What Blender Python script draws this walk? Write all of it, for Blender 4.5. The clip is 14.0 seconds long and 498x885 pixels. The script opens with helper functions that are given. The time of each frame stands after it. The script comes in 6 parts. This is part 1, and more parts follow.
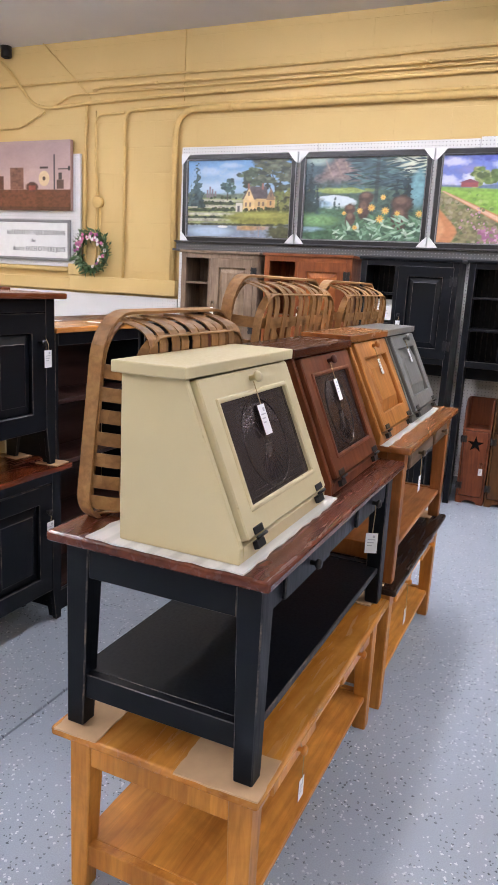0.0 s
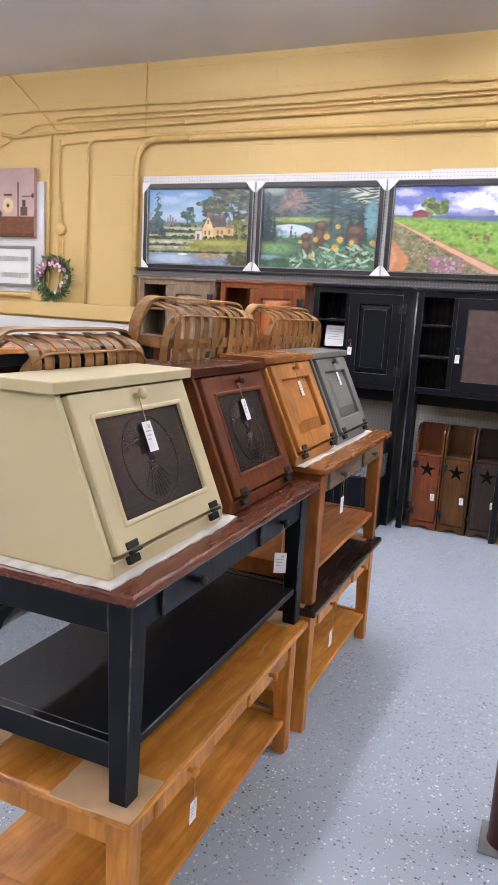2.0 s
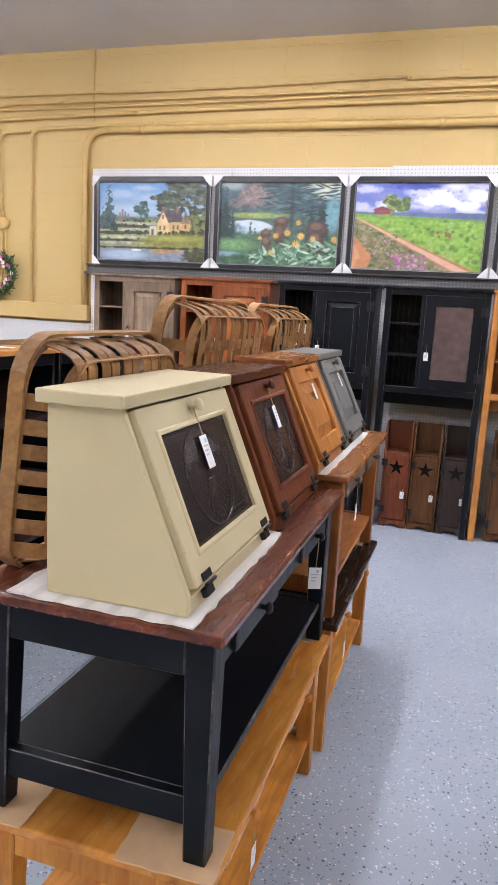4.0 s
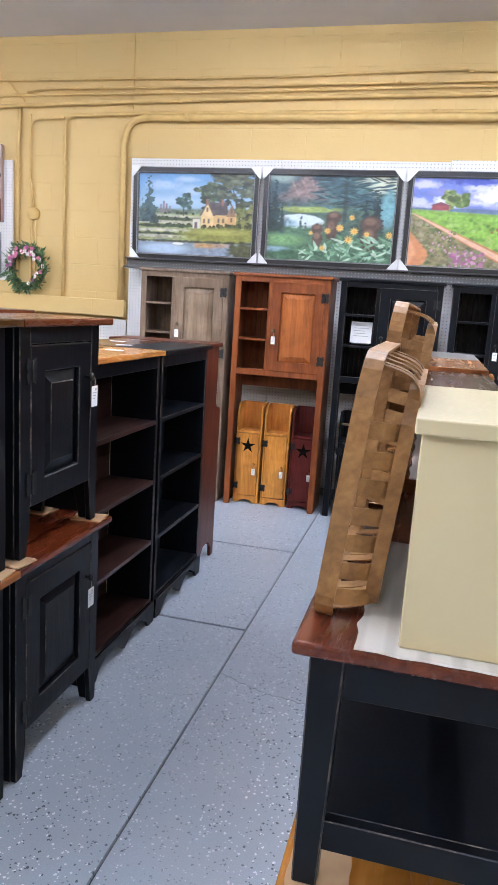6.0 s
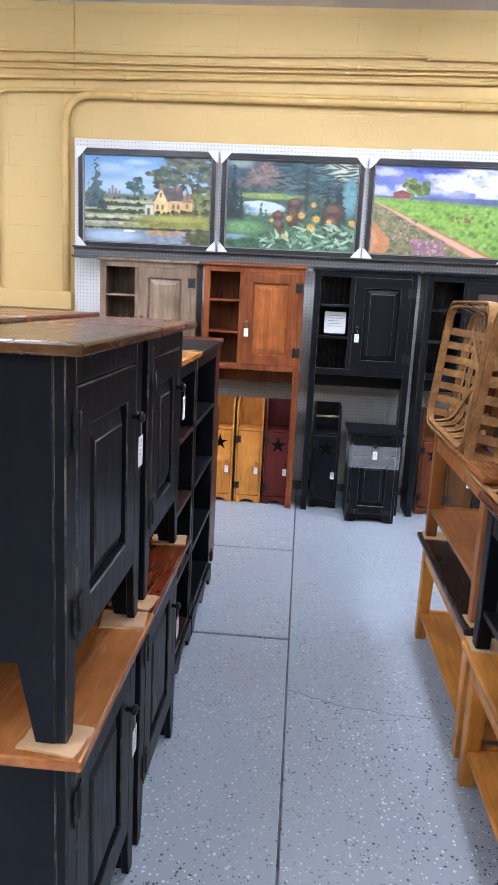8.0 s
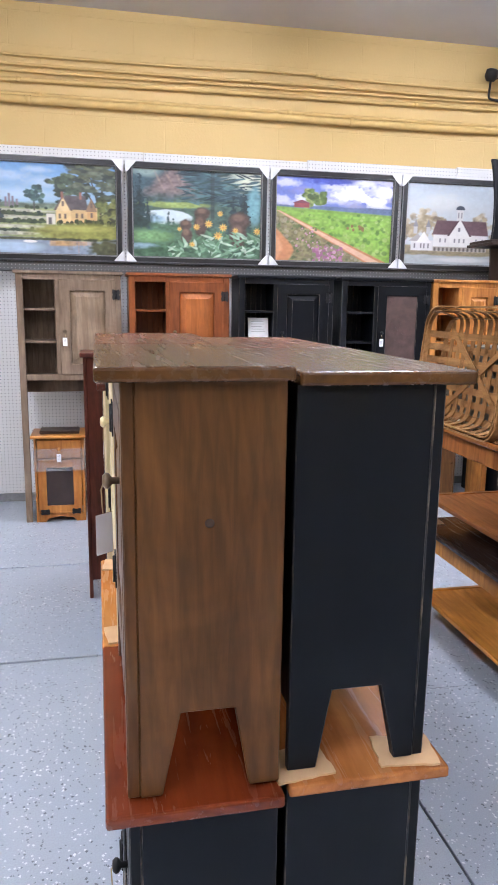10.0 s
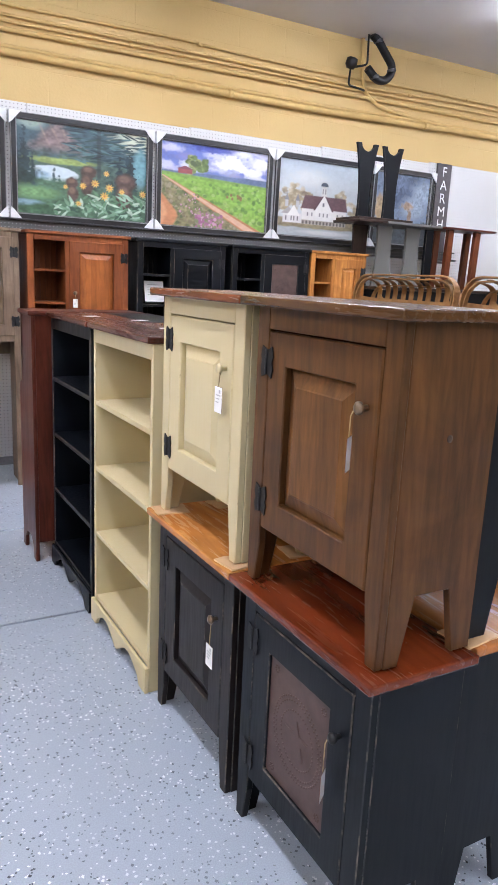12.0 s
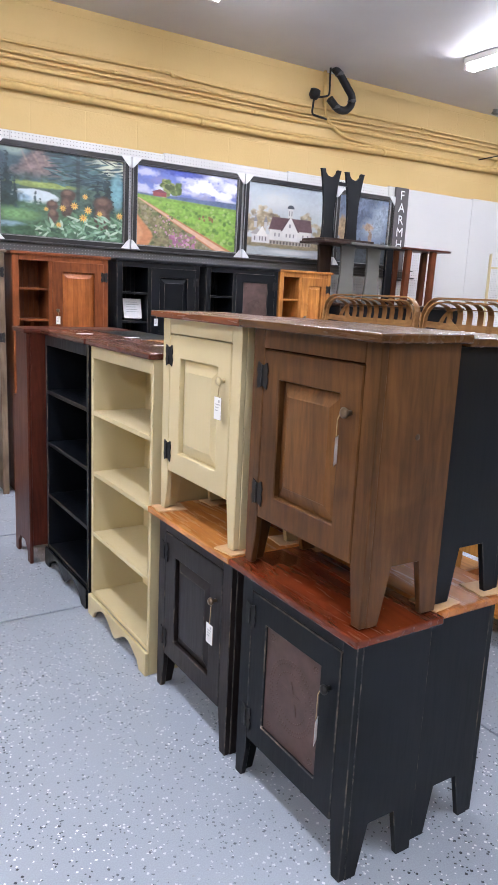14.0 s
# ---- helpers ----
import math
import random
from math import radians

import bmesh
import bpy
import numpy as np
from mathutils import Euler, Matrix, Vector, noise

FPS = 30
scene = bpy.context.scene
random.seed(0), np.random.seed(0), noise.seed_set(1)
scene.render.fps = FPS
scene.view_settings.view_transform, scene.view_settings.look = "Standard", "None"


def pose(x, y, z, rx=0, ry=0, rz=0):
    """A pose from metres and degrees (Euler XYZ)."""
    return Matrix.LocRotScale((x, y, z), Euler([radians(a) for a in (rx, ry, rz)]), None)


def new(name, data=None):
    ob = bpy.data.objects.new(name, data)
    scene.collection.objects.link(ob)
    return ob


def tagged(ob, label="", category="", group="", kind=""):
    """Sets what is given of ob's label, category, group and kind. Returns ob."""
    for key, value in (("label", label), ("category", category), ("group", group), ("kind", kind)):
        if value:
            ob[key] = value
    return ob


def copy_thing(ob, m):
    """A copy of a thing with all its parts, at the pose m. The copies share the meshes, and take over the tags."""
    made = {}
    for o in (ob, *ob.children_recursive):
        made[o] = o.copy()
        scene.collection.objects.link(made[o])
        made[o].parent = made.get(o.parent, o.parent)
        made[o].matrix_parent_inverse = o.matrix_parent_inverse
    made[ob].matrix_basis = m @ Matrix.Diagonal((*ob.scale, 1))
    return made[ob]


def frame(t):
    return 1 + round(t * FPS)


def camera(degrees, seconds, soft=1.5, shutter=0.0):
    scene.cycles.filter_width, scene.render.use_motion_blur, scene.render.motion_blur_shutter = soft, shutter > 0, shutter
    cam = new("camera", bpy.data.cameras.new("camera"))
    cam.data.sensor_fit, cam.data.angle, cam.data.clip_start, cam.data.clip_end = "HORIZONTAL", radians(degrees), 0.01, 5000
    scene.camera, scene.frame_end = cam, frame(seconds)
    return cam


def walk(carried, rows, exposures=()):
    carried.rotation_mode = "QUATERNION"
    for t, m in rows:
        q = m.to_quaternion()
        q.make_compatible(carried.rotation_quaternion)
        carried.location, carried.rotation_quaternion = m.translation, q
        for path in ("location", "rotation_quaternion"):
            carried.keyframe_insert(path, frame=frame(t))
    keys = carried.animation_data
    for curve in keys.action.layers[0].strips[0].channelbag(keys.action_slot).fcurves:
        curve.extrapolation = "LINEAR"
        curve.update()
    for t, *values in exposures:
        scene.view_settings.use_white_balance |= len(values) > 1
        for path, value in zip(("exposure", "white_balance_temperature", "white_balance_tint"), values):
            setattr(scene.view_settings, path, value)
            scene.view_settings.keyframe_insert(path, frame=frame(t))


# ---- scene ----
cam = camera(38.7, 14.0)
METRES, EYE, TILT, LEAN, TURN = 4.2, 1.46, 0.0, 0.0, 24.3
ROWS = [
    (0.0, 0.0, 0.0, 0.0, 0.68, -12.85, -3.0),
    (0.5, 0.0263, -0.0023, -0.0009, 0.97, -12.03, -3.05),
    (1.0, 0.0469, -0.0034, -0.0036, 2.03, -11.62, -4.07),
    (1.5, 0.0551, -0.0038, -0.0037, 1.61, -10.92, -3.96),
    (2.0, 0.052, -0.0036, -0.0022, -0.51, -10.52, -3.4),
    (4.5, -0.0463, 0.0525, -0.0038, -6.93, -10.21, -3.32),
    (5.0, -0.0863, 0.075, -0.0024, -7.64, -9.7, -3.28),
    (5.5, -0.1338, 0.0833, -0.0025, -10.65, -10.3, -2.62),
    (6.0, -0.1647, 0.0943, -0.0038, -9.48, -10.91, -3.58),
    (6.5, -0.1948, 0.1215, -0.009, -7.4, -11.81, -4.2),
    (7.0, -0.2226, 0.1445, -0.0096, -7.17, -12.64, -4.09),
    (7.5, -0.2681, 0.1547, -0.0059, -13.23, -11.95, -3.56),
    (10.0, -0.5084, 0.2665, 0.0024, -36.26, -10.97, -0.78),
    (10.5, -0.5427, 0.3115, -0.0005, -43.08, -9.88, -0.7),
    (11.0, -0.5884, 0.3322, -0.0033, -48.67, -11.29, -2.25),
    (11.5, -0.6501, 0.34, -0.0049, -52.27, -13.3, -1.79),
    (12.0, -0.6761, 0.3612, -0.01, -53.3, -12.87, -2.58),
    (12.5, -0.6841, 0.3834, -0.0124, -55.92, -11.8, -2.38),
    (13.0, -0.7082, 0.3753, -0.0064, -58.22, -11.41, -2.31),
    (13.5, -0.7429, 0.353, -0.0025, -58.33, -11.18, -2.65),
    (14.0, -0.7448, 0.3403, -0.0026, -56.46, -11.74, -2.6),
]
EXPOSURES = [(0.0, 0.0, 6650, 15), (2.2, 0.0, 6650, 15), (4.5, 0.03, 6450, 14), (7.0, 0.2, 6000, 11), (7.7, 0.18, 6000, 11), (10.0, 0.1, 6300, 14), (12.0, -0.03, 6300, 14), (14.0, -0.08, 6400, 14)]
walk(cam, [(t, pose(0, 0, EYE, TILT, LEAN, TURN) @ pose(METRES * x, METRES * y, METRES * z, 90 + pitch, roll, yaw)) for t, x, y, z, yaw, pitch, roll in ROWS], EXPOSURES)

# ---- world and light ----
world = bpy.data.worlds.new("world")
scene.world = world
world.use_nodes = True
world.node_tree.nodes["Background"].inputs[0].default_value = (0.9, 0.95, 1.0, 1)
world.node_tree.nodes["Background"].inputs[1].default_value = 0.05
TUBE_POWER = 96.0

# ---- mesh helpers ----


def bx(bm, x0, x1, y0, y1, z0, z1, mi=0):
    v = [bm.verts.new((x, y, z)) for z in (z0, z1) for x, y in ((x0, y0), (x1, y0), (x1, y1), (x0, y1))]
    for f in ((3, 2, 1, 0), (4, 5, 6, 7), (0, 1, 5, 4), (1, 2, 6, 5), (2, 3, 7, 6), (3, 0, 4, 7)):
        bm.faces.new([v[i] for i in f]).material_index = mi
    return v


def bev(bm, width=0.003, segments=1, worn=True):
    """Bevels every sharp edge; the narrow faces take the second material slot."""
    bm.normal_update()
    edges = [e for e in bm.edges if len(e.link_faces) == 2 and e.calc_face_angle(0) > 0.5]
    out = bmesh.ops.bevel(bm, geom=edges, offset=width, segments=segments, affect="EDGES", profile=0.5, clamp_overlap=True)
    if worn:
        for f in out["faces"]:
            f.material_index = 1
    return bm


def box(x0, x1, y0, y1, z0, z1, width=0.003, segments=1, worn=True):
    bm = bmesh.new()
    bx(bm, x0, x1, y0, y1, z0, z1)
    return bev(bm, width, segments, worn) if width else bm


def prism(bm, pts, axis, a, b):
    """A polygon drawn in the plane across axis, extruded from a to b along it."""
    def at(p, h):
        return {"x": (h, p[0], p[1]), "y": (p[0], h, p[1]), "z": (p[0], p[1], h)}[axis]
    lo, hi = [bm.verts.new(at(p, a)) for p in pts], [bm.verts.new(at(p, b)) for p in pts]
    bm.faces.new(lo), bm.faces.new(hi[::-1])
    for i in range(len(pts)):
        j = (i + 1) % len(pts)
        bm.faces.new((lo[j], lo[i], hi[i], hi[j]))
    bmesh.ops.recalc_face_normals(bm, faces=bm.faces)
    return bm


def taper(bm, x0, x1, y0, y1, z0, z1, u0, u1, w0, w1):
    """A leg: its head x0..x1, y0..y1 at z1 and its foot u0..u1, w0..w1 at z0."""
    v = [bm.verts.new(p) for p in ((u0, w0, z0), (u1, w0, z0), (u1, w1, z0), (u0, w1, z0), (x0, y0, z1), (x1, y0, z1), (x1, y1, z1), (x0, y1, z1))]
    for f in ((3, 2, 1, 0), (4, 5, 6, 7), (0, 1, 5, 4), (1, 2, 6, 5), (2, 3, 7, 6), (3, 0, 4, 7)):
        bm.faces.new([v[i] for i in f])
    return bm


def lathe(bm, profile, origin, axis, n=16):
    """Turns (radius, height) pairs about an axis through origin."""
    o, d = Vector(origin), Vector(axis).normalized()
    s = d.orthogonal().normalized()
    t = d.cross(s)
    rings = []
    for r, h in profile:
        rings.append([bm.verts.new(o + d * h + (s * math.cos(6.28319 * k / n) + t * math.sin(6.28319 * k / n)) * max(r, 1e-4)) for k in range(n)])
    for a, b in zip(rings, rings[1:]):
        for k in range(n):
            bm.faces.new((a[k], a[(k + 1) % n], b[(k + 1) % n], b[k])).smooth = True
    bm.faces.new(rings[0][::-1]), bm.faces.new(rings[-1])
    return bm


def tube(bm, pts, r, n=8):
    """A round bar along the points."""
    pts = [Vector(p) for p in pts]
    rings, side = [], None
    for i, p in enumerate(pts):
        d = (pts[min(i + 1, len(pts) - 1)] - pts[max(i - 1, 0)]).normalized()
        side = d.orthogonal().normalized() if side is None else (side - d * side.dot(d)).normalized()
        up = d.cross(side)
        rings.append([bm.verts.new(p + (side * math.cos(6.28319 * k / n) + up * math.sin(6.28319 * k / n)) * r) for k in range(n)])
    for a, b in zip(rings, rings[1:]):
        for k in range(n):
            bm.faces.new((a[k], a[(k + 1) % n], b[(k + 1) % n], b[k])).smooth = True
    bm.faces.new(rings[0][::-1]), bm.faces.new(rings[-1])
    return bm


def bent(points, radius, steps=6):
    """Rounds the corners of a run of points."""
    p = [Vector(q) for q in points]
    out = [p[0]]
    for a, b, c in zip(p, p[1:], p[2:]):
        r = min(radius, (a - b).length * 0.48, (c - b).length * 0.48)
        s, e = b + (a - b).normalized() * r, b + (c - b).normalized() * r
        out += [s.lerp(b, k / steps).lerp(b.lerp(e, k / steps), k / steps) for k in range(steps + 1)]
    return out + [p[-1]]


def strap(bm, pts, width_dirs, width, thick, normals):
    """A flat bent splint along pts."""
    rows = []
    for p, wd, nn in zip(pts, width_dirs, normals):
        p, wd, nn = Vector(p), Vector(wd).normalized() * width / 2, Vector(nn).normalized() * thick / 2
        rows.append([bm.verts.new(q) for q in (p - wd - nn, p + wd - nn, p + wd + nn, p - wd + nn)])
    for a, b in zip(rows, rows[1:]):
        for k in range(4):
            bm.faces.new((a[k], a[(k + 1) % 4], b[(k + 1) % 4], b[k]))
    bm.faces.new(rows[0][::-1]), bm.faces.new(rows[-1])
    return bm


def part(name, bm, mats, parent=None, label="", kind="", category=""):
    bmesh.ops.recalc_face_normals(bm, faces=bm.faces)
    me = bpy.data.meshes.new(name)
    bm.to_mesh(me)
    bm.free()
    for m in mats if isinstance(mats, (list, tuple)) else [mats]:
        me.materials.append(m)
    ob = new(name, me)
    if parent:
        ob.parent = parent
    return tagged(ob, label, category, "", kind)


def thing(name, m, label, category, group=""):
    ob = new(name)
    ob.empty_display_size = 0.1
    ob.matrix_basis = m
    return tagged(ob, label, category, group)


# ---- materials ----


def lin(r, g, b):
    return tuple(((c / 255 + 0.055) / 1.055) ** 2.4 if c > 10 else c / 255 / 12.92 for c in (r, g, b))


def shell(name, rough=0.5, metal=0.0):
    m = bpy.data.materials.new(name)
    m.use_nodes = True
    p = m.node_tree.nodes["Principled BSDF"]
    p.inputs["Roughness"].default_value, p.inputs["Metallic"].default_value = rough, metal
    return m, m.node_tree.nodes, m.node_tree.links, p


def coords(n, l, scale, kind="Object"):
    tc, mp = n.new("ShaderNodeTexCoord"), n.new("ShaderNodeMapping")
    mp.inputs["Scale"].default_value = scale
    l.new(tc.outputs[kind], mp.inputs["Vector"])
    return mp.outputs["Vector"]


def noise_tex(n, l, vec, scale, detail=4, rough=0.55, distort=0.0):
    t = n.new("ShaderNodeTexNoise")
    t.inputs["Scale"].default_value, t.inputs["Detail"].default_value = scale, detail
    t.inputs["Roughness"].default_value, t.inputs["Distortion"].default_value = rough, distort
    l.new(vec, t.inputs["Vector"])
    return t.outputs["Fac"]


def ramp(n, l, fac, *stops):
    r = n.new("ShaderNodeValToRGB")
    while len(r.color_ramp.elements) < len(stops):
        r.color_ramp.elements.new(0.5)
    for e, (pos, c) in zip(r.color_ramp.elements, stops):
        e.position, e.color = pos, (*c, 1)
    l.new(fac, r.inputs["Fac"])
    return r.outputs["Color"]


def blend(n, l, fac, a, b, mode="MIX"):
    x = n.new("ShaderNodeMix")
    x.data_type, x.blend_type = "RGBA", mode
    for sock, v in ((x.inputs[0], fac), (x.inputs[6], a), (x.inputs[7], b)):
        if hasattr(v, "is_linked"):
            l.new(v, sock)
        else:
            sock.default_value = v if isinstance(v, float) else (*v, 1)
    return x.outputs[2]


def relief(n, l, p, height, strength, dist=0.002):
    b = n.new("ShaderNodeBump")
    b.inputs["Strength"].default_value, b.inputs["Distance"].default_value = strength, dist
    l.new(height, b.inputs["Height"])
    l.new(b.outputs["Normal"], p.inputs["Normal"])


def shift(n, l, vec):
    """Moves the pattern by a chance amount for each object."""
    oi, ad = n.new("ShaderNodeObjectInfo"), n.new("ShaderNodeVectorMath")
    mu = n.new("ShaderNodeMath")
    mu.operation, mu.inputs[1].default_value = "MULTIPLY", 13.0
    l.new(oi.outputs["Random"], mu.inputs[0])
    l.new(vec, ad.inputs[0])
    l.new(mu.outputs[0], ad.inputs[1])
    return ad.outputs[0]


WOODS = {}


def wood(light, dark, axis="z", rough=0.34, name="wood", boards=True, coat=0.06):
    """Stained, lacquered wood with its grain along the axis."""
    key = (light, dark, axis, rough, coat)
    if key in WOODS:
        return WOODS[key]
    m, n, l, p = shell(name, rough)
    s = {"x": (0.8, 9, 9), "y": (9, 0.8, 9), "z": (9, 9, 0.8)}[axis]
    p.inputs["Specular IOR Level"].default_value = 0.22
    v = shift(n, l, coords(n, l, s))
    fine = noise_tex(n, l, v, 6, 6, 0.65, 0.6)
    rings = noise_tex(n, l, v, 0.9, 3, 0.5, 1.6)
    base = ramp(n, l, rings, (0.3, dark), (0.5, tuple((a + b) / 2 for a, b in zip(light, dark))), (0.7, light))
    col = blend(n, l, 0.18 if coat > 0.2 else 0.35, base, ramp(n, l, fine, (0.35, tuple(c * 0.75 for c in dark)), (0.62, tuple(min(1, c * 1.08) for c in light))), "MIX")
    patch = noise_tex(n, l, shift(n, l, coords(n, l, (1, 1, 1))), 4.5, 4, 0.6, 0.8)
    col = blend(n, l, 0.8, col, ramp(n, l, patch, (0.3, (0.60, 0.57, 0.54)), (0.68, (1.15, 1.15, 1.15))), "MULTIPLY")
    # flat-sawn arches
    arch = n.new("ShaderNodeTexWave")
    arch.wave_type, arch.rings_direction = "RINGS", "SPHERICAL"
    for key_in, val in (("Scale", 3.4), ("Distortion", 3.2), ("Detail", 3.0), ("Detail Scale", 0.9)):
        arch.inputs[key_in].default_value = val
    l.new(shift(n, l, coords(n, l, {"x": (0.7, 5, 5), "y": (5, 0.7, 5), "z": (5, 5, 0.7)}[axis])), arch.inputs["Vector"])
    col = blend(n, l, (0.34 if light[0] < 0.18 else 0.2) if boards else 0.05, col, ramp(n, l, arch.outputs[0], (0.0, (0.62, 0.58, 0.55)), (0.45, (1.04, 1.03, 1.02))), "MULTIPLY")
    if boards:
        w = {"x": (0, 9.5, 9.5), "y": (9.5, 0, 9.5), "z": (9.5, 9.5, 0)}[axis]
        bd = n.new("ShaderNodeTexVoronoi")
        bd.inputs["Scale"].default_value, bd.inputs["Randomness"].default_value = 1.0, 0.3
        l.new(coords(n, l, w), bd.inputs["Vector"])
        sep = n.new("ShaderNodeSeparateColor")
        l.new(bd.outputs["Color"], sep.inputs[0])
        col = blend(n, l, 0.75 if light[0] > 0.3 else 0.25, col, ramp(n, l, sep.outputs[0], (0.0, (0.72, 0.66, 0.58)), (0.45, (0.98, 0.97, 0.95)), (1.0, (1.16, 1.16, 1.18))), "MULTIPLY")
    l.new(col, p.inputs["Base Color"])
    l.new(ramp(n, l, fine, (0.2, (rough + (0.05 if coat > 0.2 else 0.12),) * 3), (0.8, (rough - 0.02,) * 3)), p.inputs["Roughness"])
    p.inputs["Coat Weight"].default_value, p.inputs["Coat Roughness"].default_value = coat, 0.22
    relief(n, l, p, fine, 0.02 if coat > 0.2 else 0.07, 0.001)
    WOODS[key] = m
    return m


def paint(color, name, rough=0.45, vary=0.12, gloss=0.5):
    m, n, l, p = shell(name, rough)
    p.inputs["Specular IOR Level"].default_value = gloss
    v = shift(n, l, coords(n, l, (3, 3, 3)))
    big = noise_tex(n, l, v, 0.8, 3)
    brush = noise_tex(n, l, coords(n, l, (40, 40, 3)), 3, 4)
    col = ramp(n, l, big, (0.3, tuple(c * (1 - vary) for c in color)), (0.7, tuple(min(1, c * (1 + vary * 0.6)) for c in color)))
    l.new(col, p.inputs["Base Color"])
    l.new(ramp(n, l, brush, (0.3, (rough - 0.06,) * 3), (0.7, (rough + 0.1,) * 3)), p.inputs["Roughness"])
    relief(n, l, p, brush, 0.08, 0.001)
    return m


def worn(color, under, name, rough=0.5, amount=0.5):
    """Rubbed edges: the paint comes off in places and the wood below shows."""
    m, n, l, p = shell(name, rough)
    f = noise_tex(n, l, shift(n, l, coords(n, l, (9, 9, 9))), 1.6, 5, 0.7)
    l.new(ramp(n, l, f, (amount - 0.07, color), (amount + 0.07, under)), p.inputs["Base Color"])
    return m


def plain(color, name, rough=0.5, metal=0.0, vary=0.1, scale=20, bump=0.05):
    m, n, l, p = shell(name, rough, metal)
    f = noise_tex(n, l, coords(n, l, (1, 1, 1)), scale, 4)
    l.new(ramp(n, l, f, (0.3, tuple(c * (1 - vary) for c in color)), (0.7, tuple(min(1, c * (1 + vary)) for c in color))), p.inputs["Base Color"])
    if bump:
        relief(n, l, p, f, bump)
    return m


BLACK = paint((0.0036, 0.0048, 0.0072), "black_paint", 0.36, 0.25, 0.16)
BLACK_EDGE = worn((0.010, 0.011, 0.013), (0.13, 0.10, 0.075), "black_rubbed_edge", 0.5, 0.56)
ESPRESSO = paint((0.014, 0.010, 0.010), "espresso_paint", 0.40, 0.2, 0.25)
CREAM = paint((0.585, 0.495, 0.29), "cream_paint", 0.42, 0.06)
CREAM_EDGE = worn((0.585, 0.495, 0.29), (0.22, 0.155, 0.075), "cream_rubbed_edge", 0.5, 0.66)
GREY = paint((0.135, 0.135, 0.125), "grey_paint", 0.45, 0.1)
GREY_EDGE = worn((0.14, 0.14, 0.13), (0.3, 0.25, 0.18), "grey_rubbed_edge", 0.5, 0.62)
C_CHERRY = ((0.165, 0.030, 0.008), (0.072, 0.013, 0.005))
C_WINE = ((0.11, 0.026, 0.013), (0.045, 0.010, 0.007))
C_HONEY = ((0.55, 0.24, 0.062), (0.36, 0.125, 0.028))
C_GOLD = ((0.68, 0.31, 0.062), (0.46, 0.165, 0.028))
C_OAK = ((0.40, 0.155, 0.045), (0.24, 0.08, 0.022))
C_BROWN = ((0.122, 0.051, 0.0140), (0.050, 0.0205, 0.0058))
C_DRIFT = ((0.26, 0.185, 0.13), (0.14, 0.098, 0.068))
C_ROSE = ((0.27, 0.078, 0.023), (0.13, 0.034, 0.012))
C_RUST = ((0.19, 0.052, 0.018), (0.092, 0.023, 0.009))
C_ESP = ((0.045, 0.025, 0.018), (0.022, 0.013, 0.010))
C_STRAW = ((0.38, 0.205, 0.078), (0.23, 0.112, 0.04))
IRON = plain((0.008, 0.008, 0.009), "black_iron", 0.5, 0.0, 0.3, 90)
IRON.node_tree.nodes["Principled BSDF"].inputs["Specular IOR Level"].default_value = 0.3
BRASS = plain((0.14, 0.10, 0.065), "pewter_knob", 0.3, 0.5, 0.2, 60)
TAG_WHITE = plain((0.82, 0.82, 0.82), "tag_card", 0.6, 0, 0.03)
TAG_BROWN = plain((0.18, 0.09, 0.06), "tag_edge", 0.7, 0, 0.1)
INK = plain((0.03, 0.03, 0.035), "ink", 0.7, 0, 0.1)
STRING = plain((0.40, 0.30, 0.16), "string", 0.9)
CARD = plain((0.52, 0.335, 0.185), "cardboard", 0.9, 0, 0.14, 9, 0.15)
CARD.node_tree.nodes["Principled BSDF"].inputs["Specular IOR Level"].default_value = 0.15
CUTOUT_SHADE = plain((0.004, 0.004, 0.004), "cutout_shade_black", 1.0)
CUTOUT_SHADE.node_tree.nodes["Principled BSDF"].inputs["Specular IOR Level"].default_value = 0.0


def wall_paint():
    m, n, l, p = shell("yellow_wall_paint", 0.55)
    p.inputs["Specular IOR Level"].default_value = 0.25
    v = coords(n, l, (1, 1, 1))
    big, fine = noise_tex(n, l, v, 0.7, 4), noise_tex(n, l, v, 60, 4)
    l.new(ramp(n, l, big, (0.3, (0.60, 0.425, 0.175)), (0.7, (0.655, 0.475, 0.21))), p.inputs["Base Color"])
    br = n.new("ShaderNodeTexBrick")
    br.inputs["Scale"].default_value = 1.0
    br.inputs["Brick Width"].default_value, br.inputs["Row Height"].default_value = 0.42, 0.212
    br.inputs["Mortar Size"].default_value, br.inputs["Mortar Smooth"].default_value = 0.004, 0.6
    mp = n.new("ShaderNodeMapping")
    mp.inputs["Rotation"].default_value = (radians(-90), 0, 0)
    tc = n.new("ShaderNodeTexCoord")
    l.new(tc.outputs["Object"], mp.inputs["Vector"])
    l.new(mp.outputs["Vector"], br.inputs["Vector"])
    mix = n.new("ShaderNodeMath")
    mix.operation = "MULTIPLY_ADD"
    mix.inputs[1].default_value = -1.2
    l.new(br.outputs["Fac"], mix.inputs[0])
    l.new(fine, mix.inputs[2])
    relief(n, l, p, mix.outputs[0], 0.35, 0.004)
    return m


